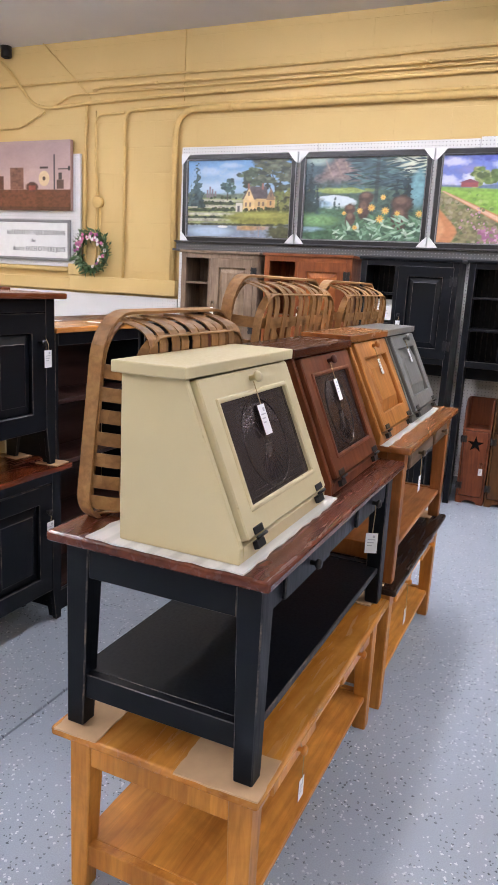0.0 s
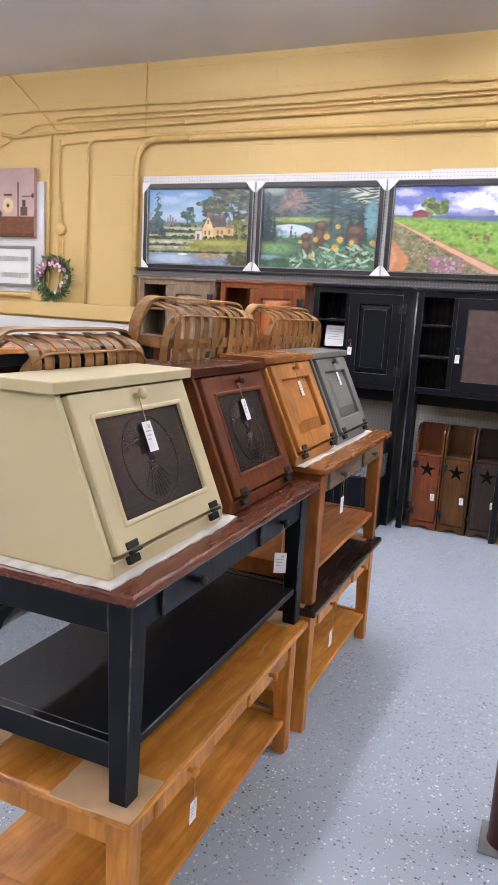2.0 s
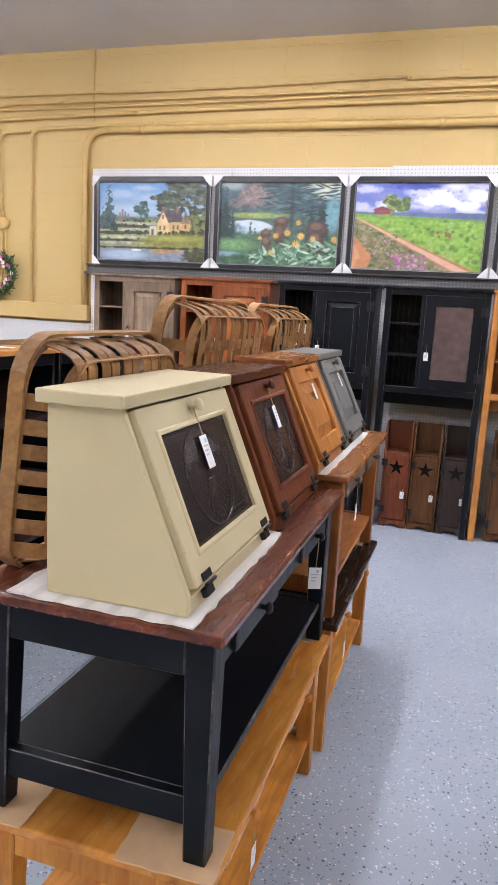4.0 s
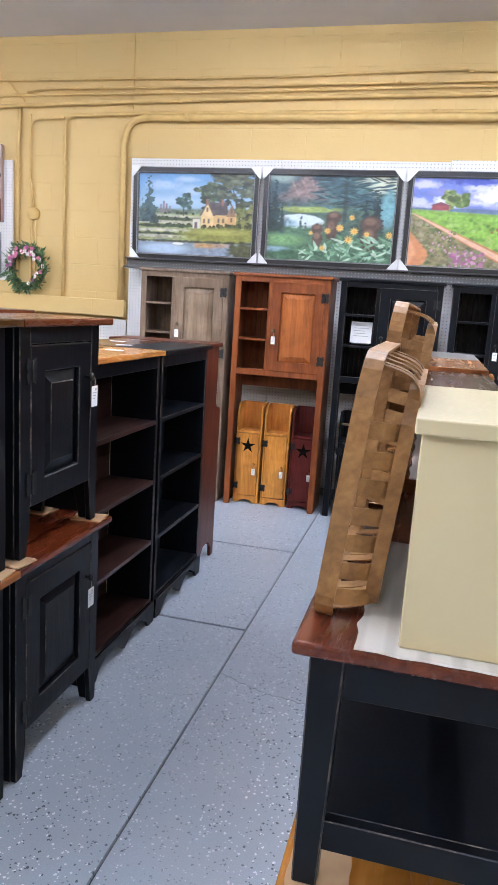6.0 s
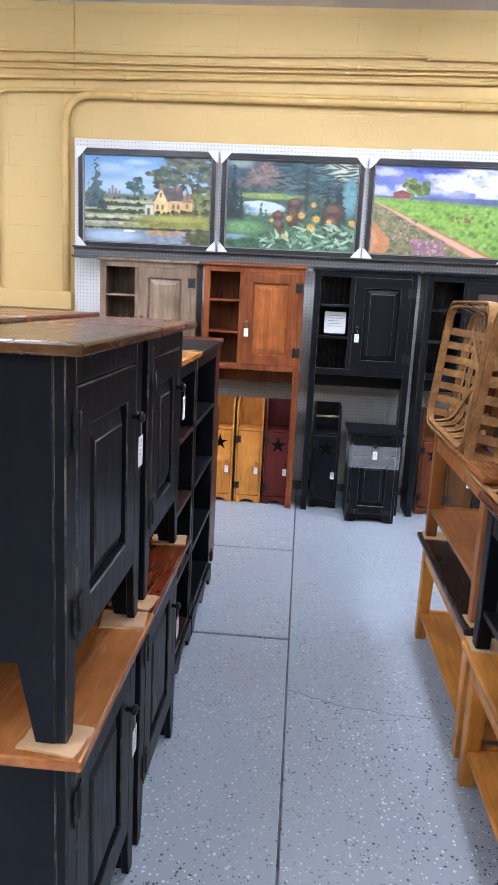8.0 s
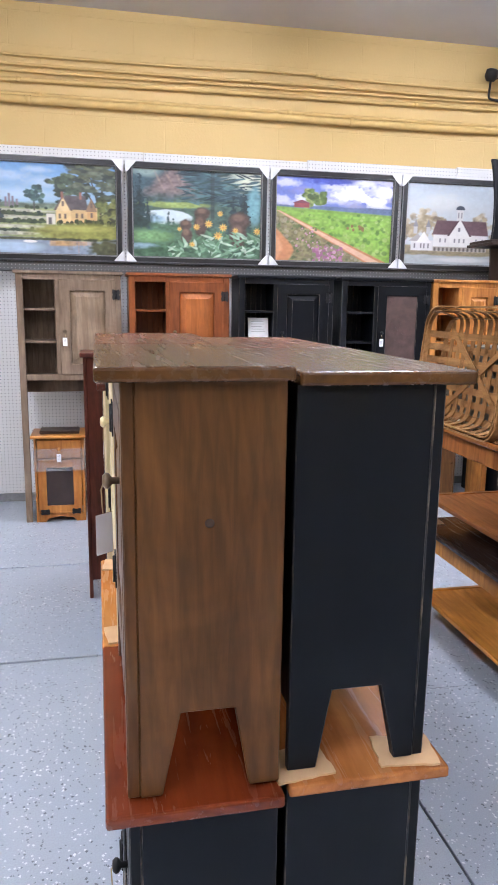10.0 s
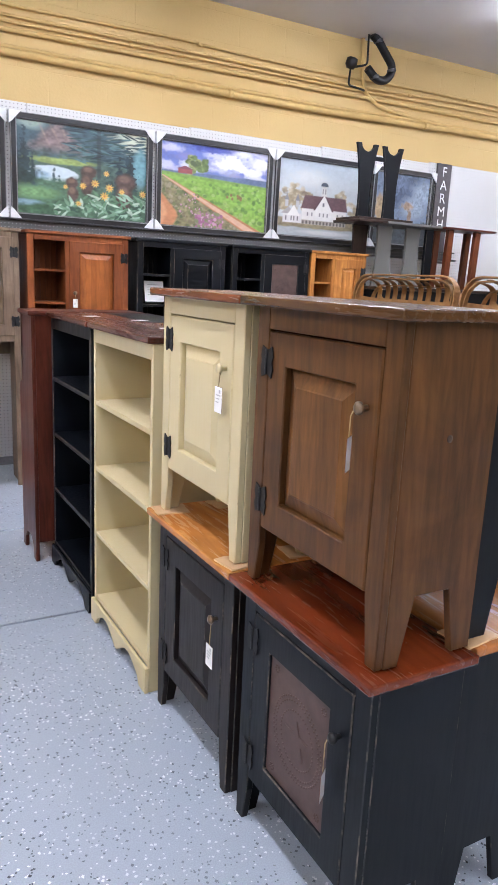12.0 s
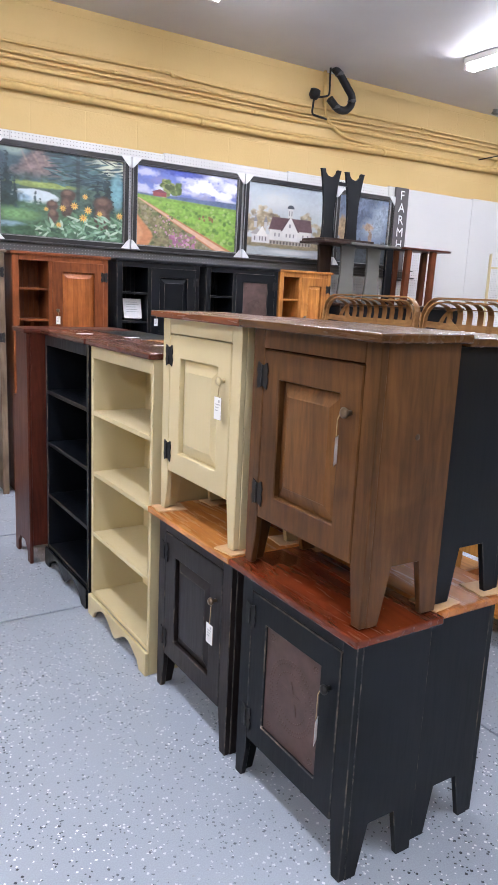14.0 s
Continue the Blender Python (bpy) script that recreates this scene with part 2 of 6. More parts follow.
def floor_paint():
    m, n, l, p = shell("flaked_epoxy_floor", 0.3)
    v = coords(n, l, (1, 1, 1))
    base = ramp(n, l, noise_tex(n, l, v, 1.3, 5), (0.3, (0.372, 0.42, 0.485)), (0.7, (0.412, 0.46, 0.525)))
    fine = noise_tex(n, l, v, 240, 3, 0.6)
    base = blend(n, l, 0.55, base, ramp(n, l, fine, (0.34, (0.80, 0.81, 0.83)), (0.66, (1.12, 1.12, 1.12))), "MULTIPLY")
    dens = ramp(n, l, noise_tex(n, l, v, 1.4, 3), (0.36, (0.35,) * 3), (0.6, (1.0,) * 3))
    warp = n.new("ShaderNodeVectorMath")
    warp.operation = "MULTIPLY_ADD"
    jag = n.new("ShaderNodeTexNoise")
    jag.inputs["Scale"].default_value, jag.inputs["Detail"].default_value = 150, 2
    l.new(v, jag.inputs["Vector"])
    l.new(jag.outputs["Color"], warp.inputs[0])
    warp.inputs[1].default_value = (0.006, 0.006, 0)
    l.new(v, warp.inputs[2])
    # paint flakes of three sizes, white and black
    for scale, size, white, black in ((52, 0.27, 0.95, 0.952), (72, 0.32, 0.942, 0.945), (120, 0.36, 0.938, 0.938)):
        vo = n.new("ShaderNodeTexVoronoi")
        vo.voronoi_dimensions, vo.distance = "2D", "MANHATTAN"
        vo.inputs["Scale"].default_value = scale
        l.new(warp.outputs[0], vo.inputs["Vector"])
        near = n.new("ShaderNodeMath")
        near.operation, near.inputs[1].default_value = "LESS_THAN", size
        l.new(vo.outputs["Distance"], near.inputs[0])
        sep = n.new("ShaderNodeSeparateColor")
        l.new(vo.outputs["Color"], sep.inputs[0])
        for chan, cut, colr in ((0, white, (0.84, 0.86, 0.88)), (1, black, (0.035, 0.04, 0.055))):
            hit = n.new("ShaderNodeMath")
            hit.operation, hit.inputs[1].default_value = "GREATER_THAN", cut
            l.new(sep.outputs[chan], hit.inputs[0])
            both = n.new("ShaderNodeMath")
            both.operation = "MULTIPLY"
            l.new(hit.outputs[0], both.inputs[0])
            l.new(near.outputs[0], both.inputs[1])
            d2 = n.new("ShaderNodeMath")
            d2.operation = "MULTIPLY"
            l.new(both.outputs[0], d2.inputs[0])
            l.new(dens, d2.inputs[1])
            base = blend(n, l, d2.outputs[0], base, colr)
    l.new(base, p.inputs["Base Color"])
    l.new(ramp(n, l, noise_tex(n, l, v, 3, 4), (0.3, (0.29,) * 3), (0.7, (0.40,) * 3)), p.inputs["Roughness"])
    relief(n, l, p, noise_tex(n, l, v, 70, 3), 0.12, 0.002)
    return m


def pegboard(color, hole, name, pitch=0.0254):
    m, n, l, p = shell(name, 0.45)
    tc = n.new("ShaderNodeTexCoord")
    sep = n.new("ShaderNodeSeparateXYZ")
    l.new(tc.outputs["Object"], sep.inputs[0])
    sq = []
    for k in (0, 2):
        md = n.new("ShaderNodeMath")
        md.operation, md.inputs[1].default_value = "PINGPONG", pitch / 2
        l.new(sep.outputs[k], md.inputs[0])
        pw = n.new("ShaderNodeMath")
        pw.operation, pw.inputs[1].default_value = "POWER", 2
        l.new(md.outputs[0], pw.inputs[0])
        sq.append(pw.outputs[0])
    ad = n.new("ShaderNodeMath")
    ad.operation = "ADD"
    l.new(sq[0], ad.inputs[0]), l.new(sq[1], ad.inputs[1])
    lt = n.new("ShaderNodeMath")
    lt.operation, lt.inputs[1].default_value = "LESS_THAN", (0.0038) ** 2
    l.new(ad.outputs[0], lt.inputs[0])
    f = noise_tex(n, l, tc.outputs["Object"], 2.0, 3)
    base = ramp(n, l, f, (0.3, tuple(c * 0.93 for c in color)), (0.7, color))
    l.new(blend(n, l, lt.outputs[0], base, hole), p.inputs["Base Color"])
    return m


WALL = wall_paint()
FLOOR = floor_paint()
PEG_WHITE = pegboard((0.72, 0.72, 0.72), (0.25, 0.25, 0.25), "white_pegboard")
PEG_GREY = pegboard((0.075, 0.075, 0.075), (0.25, 0.25, 0.25), "grey_pegboard")
CEIL = plain((0.60, 0.58, 0.585), "ceiling_paint", 0.5, 0, 0.05, 1.5, 0.02)
PIPE = plain((0.62, 0.43, 0.17), "painted_conduit", 0.6, 0, 0.08, 12)
PIPE.node_tree.nodes["Principled BSDF"].inputs["Specular IOR Level"].default_value = 0.2
METAL_DK = plain((0.07, 0.07, 0.075), "dark_steel", 0.45, 0.4, 0.15, 30)
STEEL_GREY = plain((0.24, 0.24, 0.25), "grey_steel", 0.45, 0.3, 0.15, 40)
WHITE_LAM = plain((0.80, 0.80, 0.80), "white_enamel", 0.35, 0, 0.02)
CARD_WHITE = plain((0.80, 0.81, 0.82), "white_card_corner", 0.6, 0, 0.03)

# ---- setting ----
X0, X1, Y0, Y1, H = -8.0, 8.0, -6.0, 5.58, 3.45
JX, GAP = -1.488, 0.0075
floor = part("floor", box(X0, X1, Y0, Y1 + 0.2, -0.3, -0.012, 0), plain((0.15, 0.15, 0.16), "joint_filler", 0.95, 0, 0.5, 14), None, "grey-blue concrete slabs under flaked epoxy", "structure", "floor")
part("ceiling", box(X0 - 0.2, X1 + 0.2, Y0 - 0.2, Y1 + 0.2, H, H + 0.2, 0), CEIL, None, "smooth light grey painted ceiling", "structure", "ceiling")
part("wall_north", box(X0, X1, Y1, Y1 + 0.2, -0.012, H, 0), WALL, None, "yellow painted block wall", "structure", "wall")
# these three walls are out of view, added to close the room
part("wall_south", box(X0, X1, Y0 - 0.2, Y0, -0.3, H, 0), WALL, None, "yellow painted block wall", "structure", "wall")
part("wall_west", box(X0 - 0.2, X0, Y0 - 0.2, Y1 + 0.2, -0.3, H, 0), WALL, None, "yellow painted block wall", "structure", "wall")
part("wall_east", box(X1, X1 + 0.2, Y0 - 0.2, Y1 + 0.2, -0.3, H, 0), WALL, None, "yellow painted block wall", "structure", "wall")


def strip_light(x, y, z):
    t = thing("ceiling_light", pose(x, y, z), "lit white fluorescent strip light under the ceiling", "ceiling light", "strip lights")
    part("housing", box(-0.06, 0.06, -1.2, 1.2, -0.05, 0.0, 0.006, 2, False), WHITE_LAM, t)
    glow, n, l, p = shell("tube_glow", 0.4)
    p.inputs["Emission Color"].default_value, p.inputs["Emission Strength"].default_value = (0.915, 0.95, 1.045, 1), TUBE_POWER
    for s in (-0.033, 0.033):
        bm = bmesh.new()
        lathe(bm, [(0.016, -1.17), (0.016, 1.17)], (s, 0, -0.082), (0, 1, 0), 10)
        part("tube", bm, glow, t, "glowing white tube")
    for s in (-1.185, 1.185):
        part("end_cap", box(-0.055, 0.055, s - 0.012, s + 0.012, -0.1, -0.05, 0.003), WHITE_LAM, t)
    return t


first = strip_light(-0.95, 3.42, H)
# the south strips and those at -5.7 and 3.9 are unseen, added for brightness
for lx, ly in ((-5.7, 2.7), (-5.7, -0.5), (-3.25, 2.7), (-3.25, -0.5), (-0.95, -2.9), (1.45, 3.32), (1.45, -2.9), (3.9, 3.32), (3.9, -2.9)):
    copy_thing(first, pose(lx, ly, H))

# ---- furniture builders ----
K_BLACK = [BLACK, BLACK_EDGE]
K_CREAM = [CREAM, CREAM_EDGE]
K_GREY = [GREY, GREY_EDGE]
K_ESP = [ESPRESSO, BLACK_EDGE]


def kit(c, axis="z", rough=0.34):
    m = wood(c[0], c[1], axis, rough)
    return [m, wood(tuple(q * 1.1 for q in c[0]), tuple(q * 0.8 for q in c[1]), axis, rough)]


def top_wood(c, axis="x"):
    """Lacquered table and cabinet tops."""
    return wood(c[0], c[1], axis, 0.25, "lacquered_top", True, 0.3)


def knob(parent, x, y, z, d, mat, r=0.0125):
    bm = bmesh.new()
    lathe(bm, [(r * 0.5, 0), (r * 0.45, r * 0.9), (r, r * 1.3), (r * 1.05, r * 1.7), (r * 0.7, r * 2.1), (0, r * 2.15)], (x, y, z), d, 14)
    return part("knob", bm, mat, parent, "round turned knob")


def hinge(parent, x, y, z, h=0.072, w=0.042):
    """Butterfly hinge on a front that looks along -y."""
    bm = bmesh.new()
    for s in (-1, 1):
        pts = [(x, z - h * 0.36), (x + s * w * 0.5, z - h / 2), (x + s * w * 0.62, z - h * 0.18), (x + s * w * 0.5, z), (x + s * w * 0.62, z + h * 0.18), (x + s * w * 0.5, z + h / 2), (x, z + h * 0.36)]
        prism(bm, pts, "y", y - 0.003, y)
    lathe(bm, [(0.0035, -h * 0.4), (0.0035, h * 0.4)], (x, y - 0.004, z), (0, 0, 1), 8)
    return part("hinge", bm, IRON, parent, "black iron butterfly hinge")


def raised_panel(x0, x1, z0, z1, y, depth=0.012, slope=0.03):
    """A field with sloped edges, standing in a recess behind y."""
    bm = bmesh.new()
    a = [bm.verts.new((x, y + depth, z)) for x, z in ((x0, z0), (x1, z0), (x1, z1), (x0, z1))]
    b = [bm.verts.new((x, y + 0.003, z)) for x, z in ((x0 + slope, z0 + slope), (x1 - slope, z0 + slope), (x1 - slope, z1 - slope), (x0 + slope, z1 - slope))]
    c = [bm.verts.new((x, y + 0.001, z)) for x, z in ((x0 + slope + 0.003, z0 + slope + 0.003), (x1 - slope - 0.003, z0 + slope + 0.003), (x1 - slope - 0.003, z1 - slope - 0.003), (x0 + slope + 0.003, z1 - slope - 0.003))]
    for k in range(4):
        j = (k + 1) % 4
        bm.faces.new((a[k], a[j], b[j], b[k]))
        bm.faces.new((b[k], b[j], c[j], c[k])).material_index = 1
    bm.faces.new(c)
    d = [bm.verts.new((v.co.x, y + depth + 0.004, v.co.z)) for v in a]
    for k in range(4):
        j = (k + 1) % 4
        bm.faces.new((a[j], a[k], d[k], d[j]))
    bm.faces.new(d[::-1])
    return bm


def frame_ring(x0, x1, z0, z1, sx, sz, y0, y1, width=0.003, bottom=None):
    """Stiles and rails round an opening, one solid ring."""
    bm = bmesh.new()
    b = sz if bottom is None else bottom
    o, i = ((x0, z0), (x1, z0), (x1, z1), (x0, z1)), ((x0 + sx, z0 + b), (x1 - sx, z0 + b), (x1 - sx, z1 - sz), (x0 + sx, z1 - sz))
    v = [[bm.verts.new((p[0], y, p[1])) for p in ring] for y in (y0, y1) for ring in (o, i)]
    for k in range(4):
        j = (k + 1) % 4
        for q in ((v[0][k], v[0][j], v[1][j], v[1][k]), (v[2][j], v[2][k], v[3][k], v[3][j]), (v[0][j], v[0][k], v[2][k], v[2][j]), (v[1][k], v[1][j], v[3][j], v[3][k])):
            bm.faces.new(q)
    bmesh.ops.recalc_face_normals(bm, faces=bm.faces)
    return bev(bm, width)


def punched_panel(x0, x1, z0, z1, y, motif):
    """A dark tin sheet with raised dots: border, oval and wheat sheaf, or rings with a star."""
    bm = bmesh.new()
    bx(bm, x0, x1, y, y + 0.003, z0, z1)
    cx, cz, w, h = (x0 + x1) / 2, (z0 + z1) / 2, x1 - x0, z1 - z0
    dots = []
    if motif == "wheat":
        rim = [(cx + w * 0.30 * math.cos(6.28319 * k / 48), y - 0.0003, cz + h * 0.455 * math.sin(6.28319 * k / 48)) for k in range(49)]
        tube(bm, rim, 0.0022, 6)
        # stalks fan out below the tie; above it the ears arch over to both sides
        for q in range(-4, 5):
            foot = [(cx + q * w * (0.010 + 0.028 * f ** 1.5), y, cz - h * 0.04 - f * h * (0.37 - 0.010 * q * q)) for f in (0, 0.3, 0.6, 1.0)]
            tube(bm, foot, 0.0018, 5)
        for q in (-1.0, -0.72, -0.42, -0.14, 0.14, 0.42, 0.72, 1.0):
            reach, top = w * 0.25 * q, h * (0.40 - 0.16 * q * q)
            stem = []
            for k in range(11):
                f = k / 10
                stem.append((cx + reach * (0.1 + 0.9 * math.sin(f * 1.5708) ** 1.6), y, cz - h * 0.02 + top * math.sin(f * (1.5708 + 1.0 * abs(q)))))
            tube(bm, stem[:7], 0.0017, 5)
            for (px, _, pz), (qx, _, qz) in zip(stem[4:], stem[5:]):
                dx, dz = qx - px, qz - pz
                ln = math.hypot(dx, dz) or 1.0
                for sd in (-1, 1):
                    dots.append((px - sd * dz / ln * 0.0058, pz + sd * dx / ln * 0.0058))
                dots.append(((px + qx) / 2, (pz + qz) / 2))
        tube(bm, [(cx - w * 0.06, y, cz - h * 0.03), (cx, y - 0.001, cz - h * 0.036), (cx + w * 0.06, y, cz - h * 0.03)], 0.0022, 6)
        for e in (0.03, 0.065):
            tube(bm, [(px, y, pz) for px, pz in ((x0 + w * e, z0 + w * e), (x1 - w * e, z0 + w * e), (x1 - w * e, z1 - w * e), (x0 + w * e, z1 - w * e), (x0 + w * e, z0 + w * e))], 0.0009, 4)
    else:
        for r, nn in ((0.40, 56), (0.36, 50), (0.27, 40)):
            for k in range(nn):
                a = 6.28319 * k / nn
                dots.append((cx + w * r * math.cos(a), cz + w * r * 1.05 * math.sin(a)))
        star = [(cx + w * (0.20 if k % 2 == 0 else 0.085) * math.sin(0.628319 * k), cz + w * (0.20 if k % 2 == 0 else 0.085) * math.cos(0.628319 * k)) for k in range(10)]
        prism(bm, star, "y", y - 0.003, y)
        for sx in (-1, 1):
            for sz in (-1, 1):
                for k in range(8):
                    a = 6.28319 * k / 8
                    dots.append((cx + sx * w * 0.39 + 0.008 * math.cos(a), cz + sz * h * 0.42 + 0.008 * math.sin(a)))
    r = 0.0046 if motif == "wheat" else 0.0034
    for px, pz in dots:
        if x0 + r < px < x1 - r and z0 + r < pz < z1 - r:
            top = bm.verts.new((px, y - r * 0.95, pz))
            ring = [bm.verts.new((px + r * math.cos(1.0472 * k), y, pz + r * math.sin(1.0472 * k))) for k in range(6)]
            for k in range(6):
                bm.faces.new((top, ring[k], ring[(k + 1) % 6])).smooth = True
    return bm


TIN = plain((0.066, 0.048, 0.046), "punched_tin", 0.27, 0.75, 0.2, 14, 0.06)
TIN_BROWN = plain((0.082, 0.048, 0.042), "rust_tin", 0.5, 0.3, 0.25, 22, 0.1)
PRINT = plain((0.50, 0.50, 0.52), "tag_print", 0.7)


def price_tag(m, drop=0.085, w=0.034, h=0.062, turn=0.0):
    """A card on a string: m puts the knob's neck at the origin with the front along -y."""
    t = thing("price_tag", m, "white paper price tag hanging on a string", "price tag", "price tags")
    bm = bmesh.new()
    tube(bm, [(0, -0.008, 0.002), (0.004, -0.016, -0.02), (0.001, -0.017, -drop)], 0.0013, 5)
    part("string", bm, STRING, t)
    card = thing_card = bmesh.new()
    bx(thing_card, -w / 2, w / 2, -0.0165, -0.0155, -drop - h, -drop)
    part("card", bev(card, 0.0012), [TAG_WHITE, TAG_BROWN], t)
    bm = bmesh.new()
    for k in range(3):
        bx(bm, -w * 0.32, w * (0.3 - 0.12 * k), -0.0172, -0.0166, -drop - h * 0.35 - k * 0.009, -drop - h * 0.35 - k * 0.009 + 0.003)
    bx(bm, w * 0.08, w * 0.28, -0.0172, -0.0166, -drop - h * 0.24, -drop - h * 0.12)
    part("printing", bm, PRINT, t)
    return t


def door(parent, x0, x1, z0, z1, y, k, panel="raised", knob_mat=None, knob_side=1, knob_z=0.72, hinges=True, stile=0.075, kp=None):
    """A framed door whose face lies at y (front along -y)."""
    d = part("door", frame_ring(x0, x1, z0, z1, stile, stile, y, y + 0.022, 0.003), k, parent)
    a, b, c, e = x0 + stile, x1 - stile, z0 + stile, z1 - stile
    if panel == "raised":
        part("panel", raised_panel(a, b, c, e, y + 0.001, 0.017, min(0.036, (b - a) * 0.18)), kp or k, d)
    elif panel == "wheat":
        part("panel", punched_panel(a, b, c, e, y + 0.008, "wheat"), TIN, d, "dark punched tin panel with a wheat sheaf")
        part("bead", frame_ring(a - 0.009, b + 0.009, c - 0.009, e + 0.009, 0.011, 0.011, y - 0.004, y + 0.006, 0.003), k, d)
    elif panel == "star":
        part("panel", punched_panel(a, b, c, e, y + 0.008, "star"), TIN_BROWN, d, "rust brown tin panel with a star")
    else:
        part("panel", box(a, b, y + 0.007, y + 0.013, c, e, 0), kp or k, d)
    if knob_mat:
        kx = x1 - stile * 0.45 if knob_side > 0 else x0 + stile * 0.45
        knob(d, kx, y, z0 + (z1 - z0) * knob_z, (0, -1, 0), knob_mat)
    if hinges:
        hx = x0 - 0.002 if knob_side > 0 else x1 + 0.002
        for hz in (z0 + (z1 - z0) * 0.15, z1 - (z1 - z0) * 0.15):
            hinge(d, hx, y - 0.001, hz)
    return d


def nightstand(m, k, top, label, panel="raised", knob_mat=IRON, w=0.51, dep=0.247, h=0.69, kp=None):
    """Small one-door cabinet on tapered feet; front along -y, origin under its centre."""
    t = thing("cabinet", m, label, "cabinet", "stacked cabinets")
    x, d, g = w / 2, dep / 2, 0.142
    for s in (-1, 1):
        bm = bmesh.new()
        pts = [(-d + 0.02, h - 0.022), (-d + 0.02, 0), (-d + 0.055, 0), (-d + 0.085, g), (d - 0.075, g), (d - 0.05, 0), (d, 0), (d, h - 0.022)]
        prism(bm, pts, "x", s * x - (0.018 if s > 0 else 0), s * x + (0 if s > 0 else 0.018))
        part("side_panel", bev(bm, 0.002), k, t)
        bm = bmesh.new()
        a, b = (x - 0.052, x) if s > 0 else (-x, -x + 0.052)
        u, v = (x - 0.034, x - 0.002) if s > 0 else (-x + 0.002, -x + 0.034)
        pts = [(a, h - 0.022), (a, g), (u, 0), (v, 0), (b, 0.10), (b, h - 0.022)]
        prism(bm, pts, "y", -d, -d + 0.02)
        part("leg_stile", bev(bm, 0.0025), k, t)
    part("rail", box(-x + 0.052, x - 0.052, -d, -d + 0.02, h - 0.072, h - 0.022, 0.002), k, t)
    part("back_panel", box(-x + 0.018, x - 0.018, d - 0.012, d - 0.002, g - 0.03, h - 0.022, 0), k, t)
    part("bottom_panel", box(-x + 0.018, x - 0.018, -d + 0.02, d - 0.012, g, g + 0.016, 0), k, t)
    door(t, -x + 0.055, x - 0.055, g + 0.003, h - 0.076, -d - 0.0005, k, panel, knob_mat, 1, 0.76, True, 0.075, kp)
    part("top", box(-x - 0.032, x + 0.032, -d - 0.036, d + 0.004, h - 0.022, h, 0.005, 2, False), top, t, "stained wooden top")
    return t


def scallop(w, h, foot=0.06):
    """The outline of an apron with feet at its ends and an ogee between."""
    pts = [(-w / 2, h), (-w / 2, 0), (-w / 2 + foot, 0)]
    for k in range(1, 24):
        f = k / 24
        u = abs(f - 0.5) * 2
        pts.append((-w / 2 + foot + f * (w - 2 * foot), h * (0.16 + 0.56 * math.sin(3.14159 * u) ** 1.4 + 0.1 * u)))
    return pts + [(w / 2 - foot, 0), (w / 2, 0), (w / 2, h)]


def bookcase(m, k, top, label, w=0.62, dep=0.255, h=1.235, inside=None):
    t = thing("bookcase", m, label, "bookcase", "row of bookcases")
    x, d = w / 2, dep / 2
    inside = inside or k
    for s in (-1, 1):
        part("side_panel", box(s * x - 0.02 * (s > 0), s * x + 0.02 * (s < 0), -d, d, 0, h - 0.022, 0.003), k, t)
    part("back_panel", box(-x + 0.02, x - 0.02, d - 0.012, d - 0.002, 0.06, h - 0.022, 0), inside, t)
    part("header", box(-x + 0.02, x - 0.02, -d, -d + 0.018, h - 0.075, h - 0.022, 0.002), k, t)
    for z in (0.112, 0.392, 0.668, 0.935):
        part("shelf", box(-x + 0.02, x - 0.02, -d + 0.002, d - 0.012, z - 0.019, z, 0.002), inside if z > 0.2 else inside, t)
    bm = bmesh.new()
    prism(bm, scallop(w + 0.004, 0.095), "y", -d - 0.014, -d)
    part("apron", bev(bm, 0.002), k, t)
    part("top", box(-x - 0.012, x + 0.012, -d - 0.022, d + 0.003, h - 0.022, h, 0.005, 2, False), top, t, "stained wooden top")
    return t


